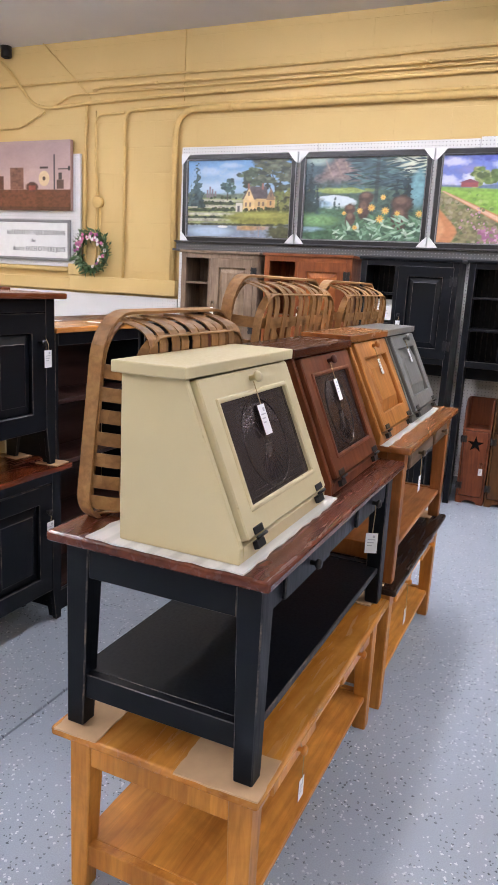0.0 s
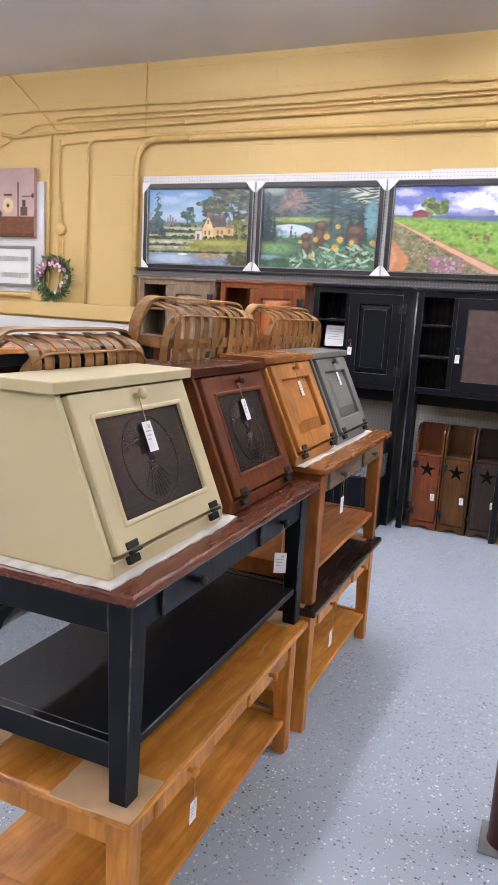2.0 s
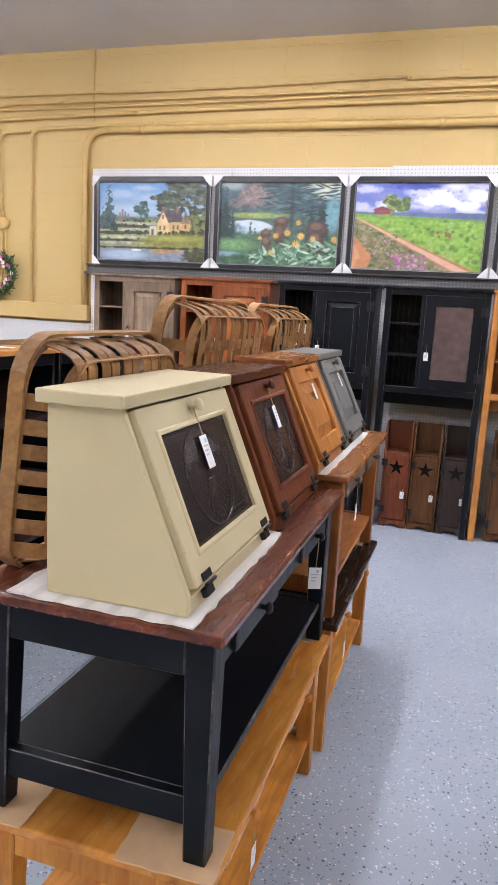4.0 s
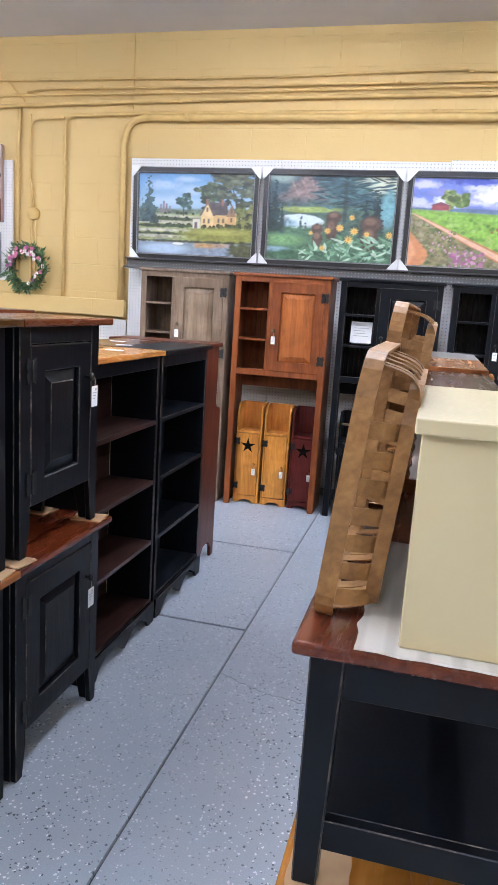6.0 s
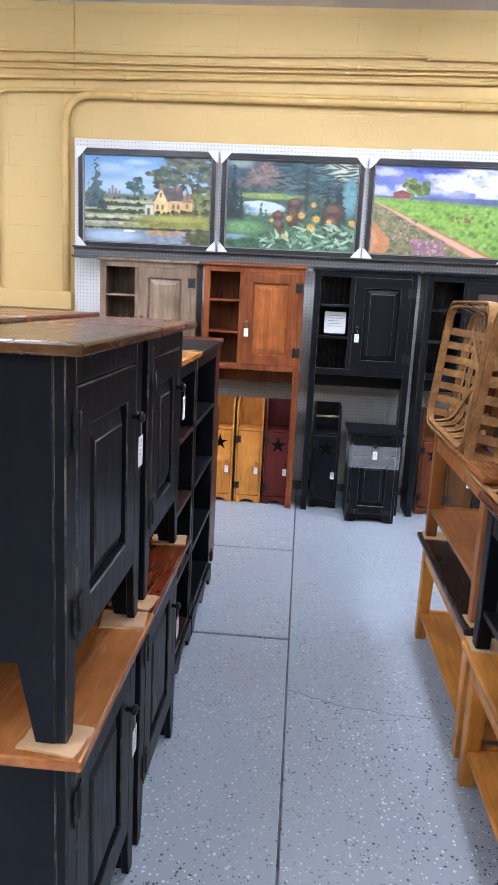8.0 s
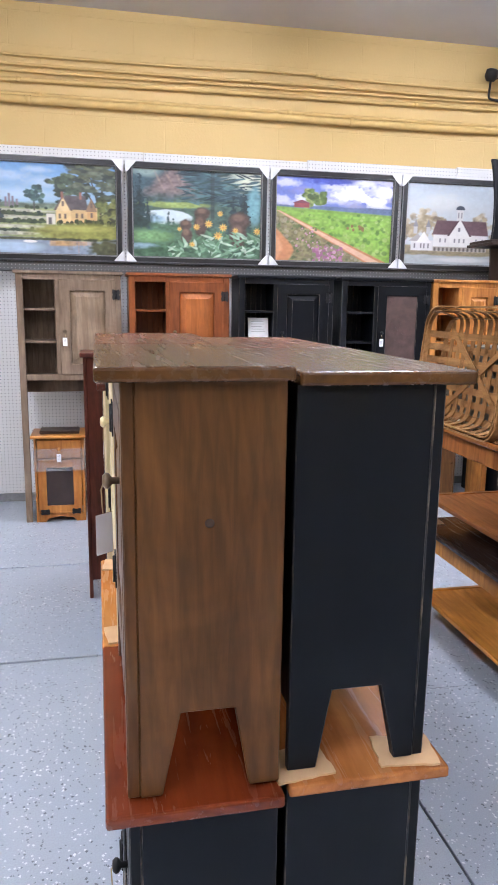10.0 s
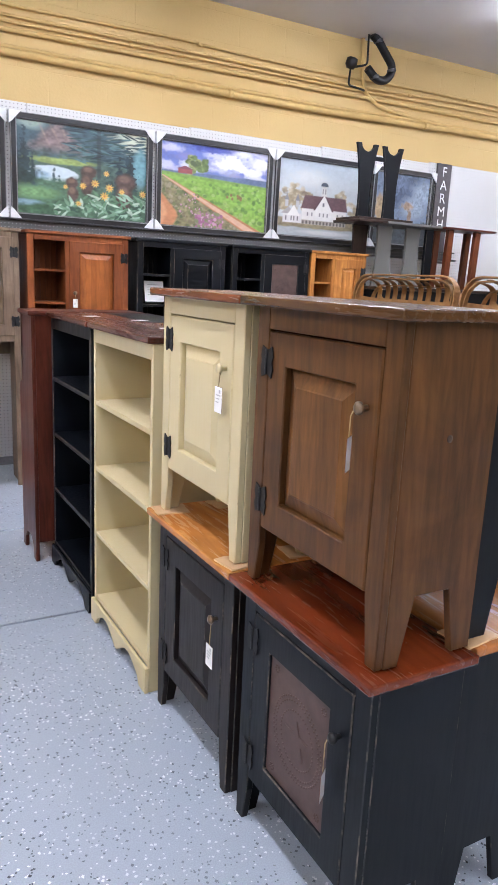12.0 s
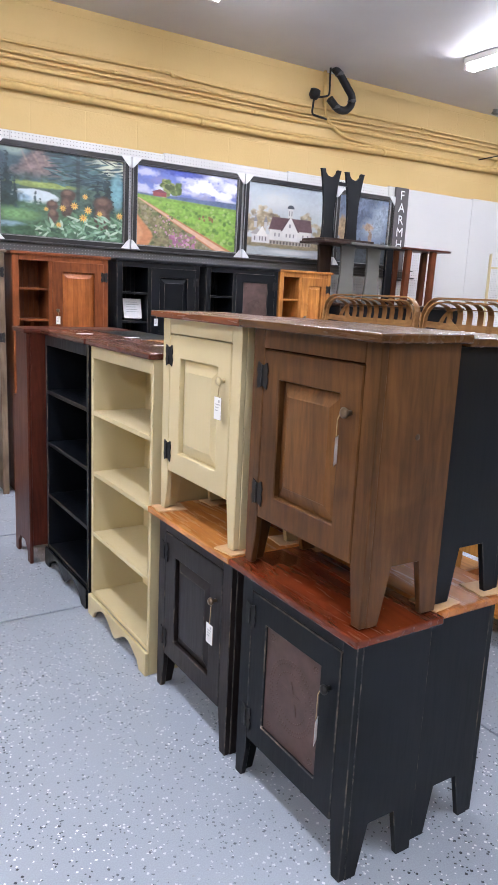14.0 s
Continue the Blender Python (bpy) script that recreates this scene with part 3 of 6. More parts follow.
def coffee_table(m, k, top, label, w, shelf_k=None, h=0.465, dep=0.518, knob_mat=IRON, drawers=True, shelf_z=0.125, face=None, lay="x"):
    """Low table with a shelf and two drawers; drawers along -y, origin under its centre."""
    t = thing("coffee_table", m, label, "coffee table", "stacked coffee tables")
    x, d = w / 2, dep / 2
    for sx in (-1, 1):
        for sy in (-1, 1):
            ax, ay = sx * (x - 0.037), sy * (d - 0.026)
            bm = bmesh.new()
            taper(bm, *sorted((ax, ax - sx * 0.058)), *sorted((ay, ay - sy * 0.058)), 0, h - 0.024, *sorted((ax, ax - sx * 0.044)), *sorted((ay, ay - sy * 0.044)))
            part("leg", bev(bm, 0.003), k, t)
    hi, lo = h - 0.024, h - 0.105
    for s in (-1, 1):
        part("apron", box(s * (x - 0.050) - 0.01, s * (x - 0.050) + 0.01, -d + 0.083, d - 0.083, lo, hi, 0.002), k, t)
    part("apron", box(-x + 0.094, x - 0.094, d - 0.050, d - 0.030, lo, hi, 0.002), k, t)
    part("apron", box(-x + 0.094, x - 0.094, -d + 0.033, -d + 0.050, lo, hi, 0.002), face or k, t)
    if drawers:
        for s in (-1, 1):
            c = s * w * 0.235
            dr = part("drawer_front", box(c - w * 0.13, c + w * 0.13, -d + 0.022, -d + 0.033, lo + 0.006, hi - 0.006, 0.003), face or k, t)
            knob(dr, c, -d + 0.022, (lo + hi) / 2, (0, -1, 0), knob_mat, 0.012)
    part("shelf", box(-x + 0.070, x - 0.070, -d + 0.036, d - 0.036, shelf_z - 0.02, shelf_z, 0.003), shelf_k or k, t)
    for s in (-1, 1):
        part("shelf_rail", box(s * (x - 0.056) - 0.012, s * (x - 0.056) + 0.012, -d + 0.070, d - 0.070, shelf_z - 0.055, shelf_z + 0.003, 0.002), k, t)
    part("top", box(-x, x, -d, d, h - 0.024, h, 0.008, 3, False), top, t, "stained wooden top with a rounded edge")
    return t


def bread_box(m, k, label, w, panel, knob_mat, top=None, h=0.352):
    """Slant-front bread box; front along -y, origin under its centre. Depth 0.275 below and 0.15 above."""
    t = thing("bread_box", m, label, "bread box", "row of bread boxes")
    x, yb, yf, yt, lip = w / 2, 0.1375, -0.1375, -0.003, 0.034
    hh = h - 0.02
    for s in (-1, 1):
        bm = bmesh.new()
        prism(bm, [(yb, 0), (yf, 0), (yf, lip), (yt, hh), (yb, hh)], "x", s * x - 0.016 * (s > 0), s * x + 0.016 * (s < 0))
        part("side_panel", bev(bm, 0.0025), k, t)
    part("back_panel", box(-x + 0.016, x - 0.016, yb - 0.012, yb, 0, hh, 0), k, t)
    part("base", box(-x + 0.016, x - 0.016, yf, yb - 0.012, 0, lip - 0.002, 0.002), k, t)
    bm = box(-x - 0.022, x + 0.022, yt - 0.016, yb + 0.01, hh - 0.004, h, 0.003, 2, False)
    part("top", bm, top or k[0], t)
    # the sloping door is built upright and laid back
    run = math.hypot(yt - yf, hh - lip)
    d = thing_door = door(t, -x + 0.021, x - 0.021, 0.008, run - 0.012, -0.012, k, panel, knob_mat, 1, 0.9, False, 0.054)
    tilt = Matrix.Translation((0, yf, lip)) @ Matrix.Rotation(-math.atan2(yt - yf, hh - lip), 4, "X")
    thing_door.matrix_basis = tilt
    for c in list(d.children):
        if c.name.startswith("knob"):
            c.data.transform(Matrix.Translation((-(x - 0.021 - 0.054 * 0.45), 0, run * 0.03)))
    for s in (-0.72, 0.72):
        bm = bmesh.new()
        bx(bm, s * x - 0.021, s * x + 0.021, -0.0155, -0.0125, 0.011, 0.026)
        bx(bm, s * x - 0.018, s * x + 0.018, -0.012, -0.0005, -0.018, -0.002)
        lathe(bm, [(0.004, -0.022), (0.004, 0.022)], (s * x, -0.018, 0.005), (1, 0, 0), 8)
        part("hinge", bev(bm, 0.0012, 1, False), IRON, d, "black iron strap hinge")
    return t


def hutch(m, k, label, w=0.672, h=1.67, dep=0.26, split=0.30, panel="raised", knob_mat=IRON, inside=None, top=None, kp=None):
    """Tall over-tank cabinet: shelves and a door above, open between the posts below; front along -y."""
    t = thing("hutch", m, label, "cabinet", "tall cabinets along the wall")
    x, zb = w / 2, 0.965
    inside = inside or k
    for s in (-1, 1):
        part("side_panel", box(s * x - 0.019 * (s > 0), s * x + 0.019 * (s < 0), 0, dep, 0 if s else 0, h - 0.02, 0.003), k, t)
        part("post", box(s * x - 0.042 * (s > 0), s * x + 0.042 * (s < 0), -0.018, 0, 0, h - 0.02, 0.003), k, t)
    part("back_panel", box(-x + 0.019, x - 0.019, dep - 0.012, dep, zb, h - 0.02, 0), inside, t)
    xs = -x + w * split + 0.04
    for z0, z1 in ((zb, zb + 0.042), (h - 0.058, h - 0.02)):
        part("rail", box(-x + 0.042, x - 0.042, -0.018, 0, z0, z1, 0.002), k, t)
    part("mid_stile", box(xs, xs + 0.03, -0.018, 0, zb + 0.042, h - 0.058, 0.002), k, t)
    part("divider", box(xs + 0.006, xs + 0.024, 0, dep - 0.012, zb + 0.02, h - 0.02, 0), k, t)
    part("floor_board", box(-x + 0.019, x - 0.019, 0, dep - 0.012, zb + 0.004, zb + 0.022, 0), inside, t)
    for f in (0.36, 0.69):
        z = zb + 0.03 + f * (h - zb - 0.07)
        part("shelf", box(-x + 0.019, xs + 0.006, -0.006, dep - 0.012, z - 0.016, z, 0.002), k, t)
    for q in range(6):
        u = -x + 0.03 + q * (xs + x - 0.02) / 6
        part("bead_board", box(u, u + (xs + x - 0.02) / 6 - 0.004, dep - 0.018, dep - 0.0125, zb + 0.03, h - 0.03, 0.002), inside, t)
    door(t, xs + 0.026, x - 0.034, zb + 0.038, h - 0.054, -0.024, k, panel, knob_mat, -1, 0.46, True, 0.07, kp)
    part("top", box(-x - 0.014, x + 0.014, -0.032, dep + 0.004, h - 0.02, h, 0.004, 2, False), top or k[0], t)
    part("back_rail", box(-x + 0.019, x - 0.019, dep - 0.02, dep, 0.86, 0.95, 0.002), k, t)
    return t


def star_points(cx, cz, r):
    return [(cx + r * (1 if k % 2 == 0 else 0.36) * math.sin(0.628319 * k), cz + r * (1 if k % 2 == 0 else 0.36) * math.cos(0.628319 * k)) for k in range(10)]


def tissue_cabinet(m, k, label, w=0.19, h=0.745, dep=0.17, star=True):
    """Narrow paper cabinet with a door, a dark star for its cut-out and a rounded open top; front along -y."""
    t = thing("tissue_cabinet", m, label, "cabinet", "narrow cabinets with stars")
    x = w / 2
    zt = 0.545
    for s in (-1, 1):
        pts = [(0, 0), (dep, 0), (dep, h)] + [(0.075 - 0.075 * math.sin(a), h - 0.085 + 0.085 * math.cos(a)) for a in (0, 0.3, 0.6, 0.9, 1.2, 1.5)] + [(0.004, zt + 0.03), (0, zt)]
        bm = bmesh.new()
        prism(bm, pts, "x", s * x - 0.014 * (s > 0), s * x + 0.014 * (s < 0))
        part("side_panel", bev(bm, 0.002), k, t)
    part("back_panel", box(-x + 0.014, x - 0.014, dep - 0.012, dep, 0.03, h, 0.002), k, t)
    part("shelf", box(-x + 0.014, x - 0.014, -0.004, dep - 0.012, zt - 0.016, zt, 0.002), k, t)
    bm = bmesh.new()
    prism(bm, [(-x + 0.014, 0.055), (-x + 0.014, 0), (-x + 0.045, 0)] + [(-0.052 * math.cos(a) * (x - 0.045) / 0.05, 0.025 * math.sin(a)) for a in (0.3, 0.8, 1.3, 1.8, 2.3, 2.8)] + [(x - 0.045, 0), (x - 0.014, 0), (x - 0.014, 0.055)], "y", 0, 0.014)
    part("apron", bev(bm, 0.0015), k, t)
    d = part("door", box(-x + 0.016, x - 0.016, -0.008, 0.008, 0.06, zt - 0.02, 0.003), k, t)
    if star:
        # the door is uncut: a thin black star paints the shade of the opening
        bm = bmesh.new()
        prism(bm, star_points(0, zt - 0.11, 0.060), "y", -0.0088, -0.0082)
        part("star_cutout", bm, CUTOUT_SHADE, d, "near-black five-pointed star on the door, standing for a cut-out's shade")
    knob(d, x - 0.04, -0.008, 0.30, (0, -1, 0), k[0], 0.010)
    for hz in (0.13, zt - 0.08):
        hinge(d, -x + 0.014, -0.009, hz, 0.055, 0.036)
    if k is K_BLACK:
        bm = bmesh.new()
        lathe(bm, [(0.008, -x + 0.014), (0.008, x - 0.014)], (0, 0.06, h - 0.09), (1, 0, 0), 10)
        part("roll_bar", bm, STRING, t, "pale wooden roll bar")
    return t


def cardboard(x, y, z, w, d, rz=0, name="cardboard_pad"):
    t = Matrix
    bm = bmesh.new()
    n = 7
    rnd = random.Random(int((x * 37 + y * 91 + z * 53) * 100))
    pts = []
    for k in range(n):
        pts.append((-w / 2 + w * k / n, -d / 2 + rnd.uniform(-0.002, 0.002)))
    for k in range(n):
        pts.append((w / 2 + rnd.uniform(-0.002, 0.002), -d / 2 + d * k / n))
    for k in range(n):
        pts.append((w / 2 - w * k / n, d / 2 + rnd.uniform(-0.002, 0.002)))
    for k in range(n):
        pts.append((-w / 2 + rnd.uniform(-0.002, 0.002), d / 2 - d * k / n))
    prism(bm, pts, "z", 0, 0.004)
    ob = part(name, bm, CARD, None, "torn brown cardboard pad under furniture feet", "", "cardboard")
    ob.matrix_basis = pose(x, y, z, 0, 0, rz)
    ob["group"] = "cardboard pads"
    return ob


# ---- stacked cabinets, two columns back to back ----
PAD = 0.005
LX, RX, HN = -2.254, -1.987, 0.69
CK = paint((0.02, 0.02, 0.02), "iron_knob_paint", 0.35)
BR = kit(C_BROWN)
nA = nightstand(pose(LX, 1.41, 0, 0, 0, -90), K_BLACK, top_wood(C_CHERRY), "black painted cabinet with a punched tin door and cherry top", "star", IRON)
nB = nightstand(pose(LX, 1.985, 0, 0, 0, -90), K_ESP, top_wood(C_HONEY), "dark espresso painted cabinet with a honey wood top", "raised", BRASS)
uA = nightstand(pose(LX, 1.41, HN + PAD, 0, 0, -90), BR, top_wood(C_BROWN), "brown stained pine cabinet stacked on a black cabinet", "raised", BRASS, kp=kit(((0.178, 0.078, 0.024), (0.060, 0.025, 0.008))))
uB = nightstand(pose(LX, 1.985, HN + PAD, 0, 0, -90), K_CREAM, top_wood(C_RUST), "cream painted cabinet with a red-brown top, stacked on another", "raised", CREAM)
mA = nightstand(pose(RX, 1.43, 0, 0, 0, 90), K_BLACK, top_wood(C_OAK), "black painted cabinet with an oak brown top", "raised", IRON)
mB = nightstand(pose(RX, 2.0, 0, 0, 0, 90), K_BLACK, top_wood(C_CHERRY), "black painted cabinet with a cherry top", "raised", IRON)
vA = nightstand(pose(RX, 1.437, HN + PAD, 0, 0, 90), K_BLACK, top_wood(C_BROWN), "black painted cabinet with a brown top, stacked on another", "raised", IRON, 0.522, 0.247, 0.68)
vB = nightstand(pose(RX, 1.995, HN + PAD, 0, 0, 90), K_BLACK, top_wood(C_RUST), "black painted cabinet with a red-brown top, stacked on another", "raised", IRON, 0.462, 0.247, 0.68)
for cx, cy, sgn in ((LX, 1.41, -1), (LX, 1.985, -1), (RX, 1.43, 1), (RX, 2.0, 1)):
    for sx in (-1, 1):
        for sy in (-1, 1):
            if (cx, cy) == (LX, 1.41):
                continue
            cardboard(cx + sx * 0.098, cy + sy * 0.232, HN, 0.105, 0.085, 7 * sx * sy)
# tags on the cabinet doors
for ob, kx, kz, front, dr in ((nA, LX, 0.505, -1, 0.09), (nB, LX, 0.505, -1, 0.08), (uA, LX, 0.505, -1, 0.06), (uB, LX, 0.505, -1, 0.05), (mA, RX, 0.505, 1, 0.05), (mB, RX, 0.505, 1, 0.04), (vA, RX, 0.505, 1, 0.05), (vB, RX, 0.505, 1, 0.04)):
    price_tag(ob.matrix_basis @ pose(0.2 - 0.034, -0.1275 - (0.012 if ob in (uA, nA) else 0), kz, 0, 0, -52 if ob in (uA, nA) else 0), dr, 0.034 if ob in (uA, nA) else 0.042, 0.068)

# ---- bookcases behind them ----
bookcase(pose(-2.262, 2.605, 0, 0, 0, -90), K_CREAM, top_wood(C_WINE), "cream painted bookcase with empty shelves and dark top", 0.625)
bookcase(pose(-2.262, 3.27, 0, 0, 0, -90), K_BLACK, top_wood(C_WINE), "black painted bookcase with empty shelves and a wine top", 0.625)
bookcase(pose(-2.035, 2.61, 0, 0, 0, 90), K_BLACK, top_wood(C_HONEY), "black bookcase with dark red shelves and honey top", 0.625, 0.225, 1.235, kit(((0.035, 0.013, 0.010), (0.018, 0.008, 0.007)), "x"))
bookcase(pose(-2.035, 3.265, 0, 0, 0, 90), K_BLACK, BLACK, "black painted bookcase with empty shelves", 0.625, 0.225)


def wine_hutch(m):
    """Stepped red-brown unit: its sides are deeper below than above."""
    t = thing("stepped_cabinet", m, "dark red stained stepped shelf unit with arched feet", "shelf unit")
    k = kit(C_WINE)
    for s in (-1, 1):
        bm = bmesh.new()
        pts = [(0, 1.215), (0, 0), (0.05, 0), (0.055, 0.06), (0.10, 0.10), (0.19, 0.10), (0.235, 0.06), (0.24, 0), (0.29, 0), (0.29, 0.84), (0.275, 0.875), (0.215, 0.885), (0.205, 0.92), (0.205, 1.215)]
        prism(bm, pts, "x", s * 0.27 - 0.018 * (s > 0), s * 0.27 + 0.018 * (s < 0))
        part("side_panel", bev(bm, 0.003), k, t)
    part("back_panel", box(-0.252, 0.252, 0, 0.012, 0.1, 1.215, 0), k, t)
    for z, d in ((0.12, 0.285), (0.5, 0.285), (0.87, 0.285), (1.05, 0.2)):
        part("shelf", box(-0.252, 0.252, 0.012, d, z - 0.018, z, 0.002), k, t)
    part("top", box(-0.285, 0.285, -0.012, 0.23, 1.215, 1.237, 0.005, 2, False), k[0], t)
    return t


wine_hutch(pose(-2.205, 3.605, 0))

# ---- coffee tables in two stacks ----
HT = 0.465
T1Y, T1W, T2Y, T2W, TX = 1.662, 1.093, 2.70, 0.96, -0.706
coffee_table(pose(TX, T1Y, 0, 0, 0, 90), kit(C_GOLD), top_wood(C_GOLD), "golden stained coffee table with shelf and two drawers", T1W - 0.02, kit(C_GOLD, "x"), 0.453, knob_mat=kit(C_GOLD)[0])
coffee_table(pose(TX, T1Y, 0.458, 0, 0, 90), K_BLACK, top_wood(((0.17, 0.045, 0.02), (0.075, 0.018, 0.010))), "black coffee table with cherry top, stacked on another", T1W, K_BLACK, 0.467)
coffee_table(pose(TX + 0.012, T2Y, 0, 0, 0, 90), kit(C_GOLD), top_wood(C_ESP), "golden coffee table with a nearly black top", T2W, kit(C_GOLD, "x"), 0.475, knob_mat=kit(C_GOLD)[0])
coffee_table(pose(TX + 0.012, T2Y, 0.48, 0, 0, 90), kit(C_OAK), top_wood(C_OAK), "oak brown coffee table stacked on a dark topped one", T2W, kit(C_OAK, "x"), 0.485, knob_mat=BRASS, face=kit(C_DRIFT, "x"))
for cx, pw in ((-0.545, 0.19), (-0.895, 0.11)):
    cardboard(cx, 1.19, 0.4535, pw, 0.14, 2)
    cardboard(cx, 2.16, 0.4535, 0.11, 0.10, -2)
    cardboard(cx + 0.01, 2.28, 0.4755, 0.10, 0.09, 4)
    cardboard(cx + 0.01, 3.12, 0.4755, 0.10, 0.10, -3)

# ---- bread boxes ----
ZB1, ZB2 = 0.9295, 0.9695
BX = -0.6625
b1 = bread_box(pose(BX, 1.395, ZB1, 0, 0, 90), K_CREAM, "cream painted slant-front bread box with punched tin door", 0.492, "wheat", CREAM, None, 0.370)
b2 = bread_box(pose(BX, 1.918, 0.9255, 0, 0, 90), kit(C_RUST), "red-brown wooden slant-front bread box with punched tin door", 0.45, "wheat", kit(C_WINE)[0], top_wood(C_WINE), 0.372)
b3 = bread_box(pose(BX, 2.385, ZB2, 0, 0, 90), kit(C_HONEY), "honey oak slant-front bread box with raised panel door", 0.42, "raised", kit(C_HONEY)[0], top_wood(C_OAK), 0.34)
b4 = bread_box(pose(BX, 2.845, ZB2, 0, 0, 90), K_GREY, "grey painted slant-front bread box with raised panel door", 0.42, "raised", GREY, None, 0.34)

# ---- tall cabinets on the back wall ----
HY = 4.985
# kp of h1 and h2: lighter copies of the wood, panel reflection put in the colour
h1 = hutch(pose(-2.575, HY, 0), kit(C_DRIFT), "driftwood brown tall cabinet with shelves and one door", 0.66, knob_mat=BRASS, split=0.30, kp=kit(((0.31, 0.225, 0.155), (0.19, 0.136, 0.094))))
h2 = hutch(pose(-1.858, HY, 0), kit(C_ROSE), "cherry red tall cabinet with shelves and one door", knob_mat=BRASS, kp=kit(((0.42, 0.135, 0.034), (0.23, 0.062, 0.017))))
h3 = hutch(pose(-1.118, HY, 0), K_BLACK, "black painted tall cabinet with shelves and one door")
h4 = hutch(pose(-0.384, HY, 0), K_BLACK, "black painted tall cabinet with a tin star door", panel="star")
h5 = hutch(pose(0.238, HY, 0), kit(C_HONEY), "honey wood tall cabinet with shelves and one door", 0.535, knob_mat=BRASS)
for ob, w in ((h1, 0.66), (h2, 0.672), (h3, 0.672), (h4, 0.672)):
    price_tag(ob.matrix_basis @ pose(-w / 2 + w * 0.30 + 0.04 + 0.026 + 0.07 * 0.45, -0.028, 1.0 + 0.6 * 0.46), 0.03, 0.03, 0.055)
for sx, k, lab, st in ((-2.05, kit(C_GOLD), "honey pine narrow cabinet with a star cut-out", True), (-1.842, kit(C_GOLD), "honey pine narrow cabinet with a plain door", False), (-1.637, kit(((0.12, 0.016, 0.013), (0.06, 0.009, 0.008))), "dark red narrow cabinet with a star cut-out", True),
                       (-1.30, K_BLACK, "black narrow cabinet with a star cut-out", True), (-0.55, kit(C_RUST), "cherry narrow cabinet with a star cut-out", True), (-0.353, kit(C_BROWN), "brown oak narrow cabinet with a star cut-out", True), (-0.15, kit(C_ESP), "espresso narrow cabinet with a star cut-out", True)):
    tc = tissue_cabinet(pose(sx, 5.05, 0), k, lab, star=st)
    price_tag(tc.matrix_basis @ pose(0.055, -0.01, 0.30), 0.03, 0.028, 0.05)

# ---- cloth mats under the bread boxes ----


def cloth_mat(x0, x1, y0, y1, z, label):
    m, n, l, p = shell("striped_cloth", 0.9)
    wv = n.new("ShaderNodeTexWave")
    wv.inputs["Scale"].default_value = 6.0
    l.new(coords(n, l, (1, 0.4, 1)), wv.inputs["Vector"])
    l.new(ramp(n, l, wv.outputs["Fac"], (0.5, (0.74, 0.71, 0.66)), (0.9, (0.62, 0.59, 0.54))), p.inputs["Base Color"])
    relief(n, l, p, noise_tex(n, l, coords(n, l, (1, 1, 1)), 300, 2), 0.4, 0.001)
    bm = bmesh.new()
    nx, ny = 10, 18
    rnd = random.Random(5)
    grid = []
    for i in range(nx + 1):
        row = []
        for j in range(ny + 1):
            edge = i in (0, nx) or j in (0, ny)
            ox, oy = (rnd.uniform(-0.004, 0.004), rnd.uniform(-0.004, 0.004)) if edge else (0, 0)
            row.append((x0 + (x1 - x0) * i / nx + ox, y0 + (y1 - y0) * j / ny + oy))
        grid.append(row)
    lo = [[bm.verts.new((q[0], q[1], 0.0004)) for q in row] for row in grid]
    hi = [[bm.verts.new((q[0], q[1], 0.004)) for q in row] for row in grid]
    for i in range(nx):
        for j in range(ny):
            bm.faces.new((hi[i][j], hi[i + 1][j], hi[i + 1][j + 1], hi[i][j + 1]))
            bm.faces.new((lo[i][j + 1], lo[i + 1][j + 1], lo[i + 1][j], lo[i][j]))
    for a, b in ((0, 0), (nx, 0)):
        for j in range(ny):
            bm.faces.new((lo[a][j], lo[a][j + 1], hi[a][j + 1], hi[a][j]))
    for b in (0, ny):
        for i in range(nx):
            bm.faces.new((lo[i][b], lo[i + 1][b], hi[i + 1][b], hi[i][b]))
    ob = part("cloth_mat", bm, m, None, label, "", "mat")
    ob.location.z = z
    return ob


cloth_mat(-0.868, -0.502, 1.122, 1.69, 0.925, "white striped cloth mat under a bread box")
cloth_mat(-0.83, -0.503, 2.2, 3.09, 0.965, "white striped cloth mat under two bread boxes")


def slope_tag(box_ob, w, h, run_at, drop, cw=0.034, ch=0.095, yoff=-0.03):
    yf, yt, lip, hh = -0.1375, -0.003, 0.034, h - 0.02
    tilt = Matrix.Translation((0, yf, lip)) @ Matrix.Rotation(-math.atan2(yt - yf, hh - lip), 4, "X")
    return price_tag(box_ob.matrix_basis @ tilt @ pose(0, yoff, run_at), drop, cw, ch)


slope_tag(b1, 0.492, 0.370, 0.322, 0.072, 0.036, 0.068, 0.0)
slope_tag(b2, 0.45, 0.372, 0.322, 0.065, 0.030, 0.062, 0.0)
slope_tag(b3, 0.42, 0.34, 0.292, 0.055, 0.028, 0.055, 0.0)
slope_tag(b4, 0.42, 0.34, 0.292, 0.05, 0.028, 0.055, 0.0)
# tags on the table drawers
price_tag(pose(-0.468, 1.41, 0.40, 0, 0, 90), 0.085, 0.036, 0.058)
price_tag(pose(-0.468, 1.93, 0.862, 0, 0, 25), 0.09, 0.036, 0.062)
price_tag(pose(-0.460, 2.47, 0.90, 0, 0, 90), 0.08, 0.038, 0.06)
price_tag(pose(-0.460, 2.47, 0.41, 0, 0, 90), 0.10, 0.038, 0.062)

# ---- splint baskets ----


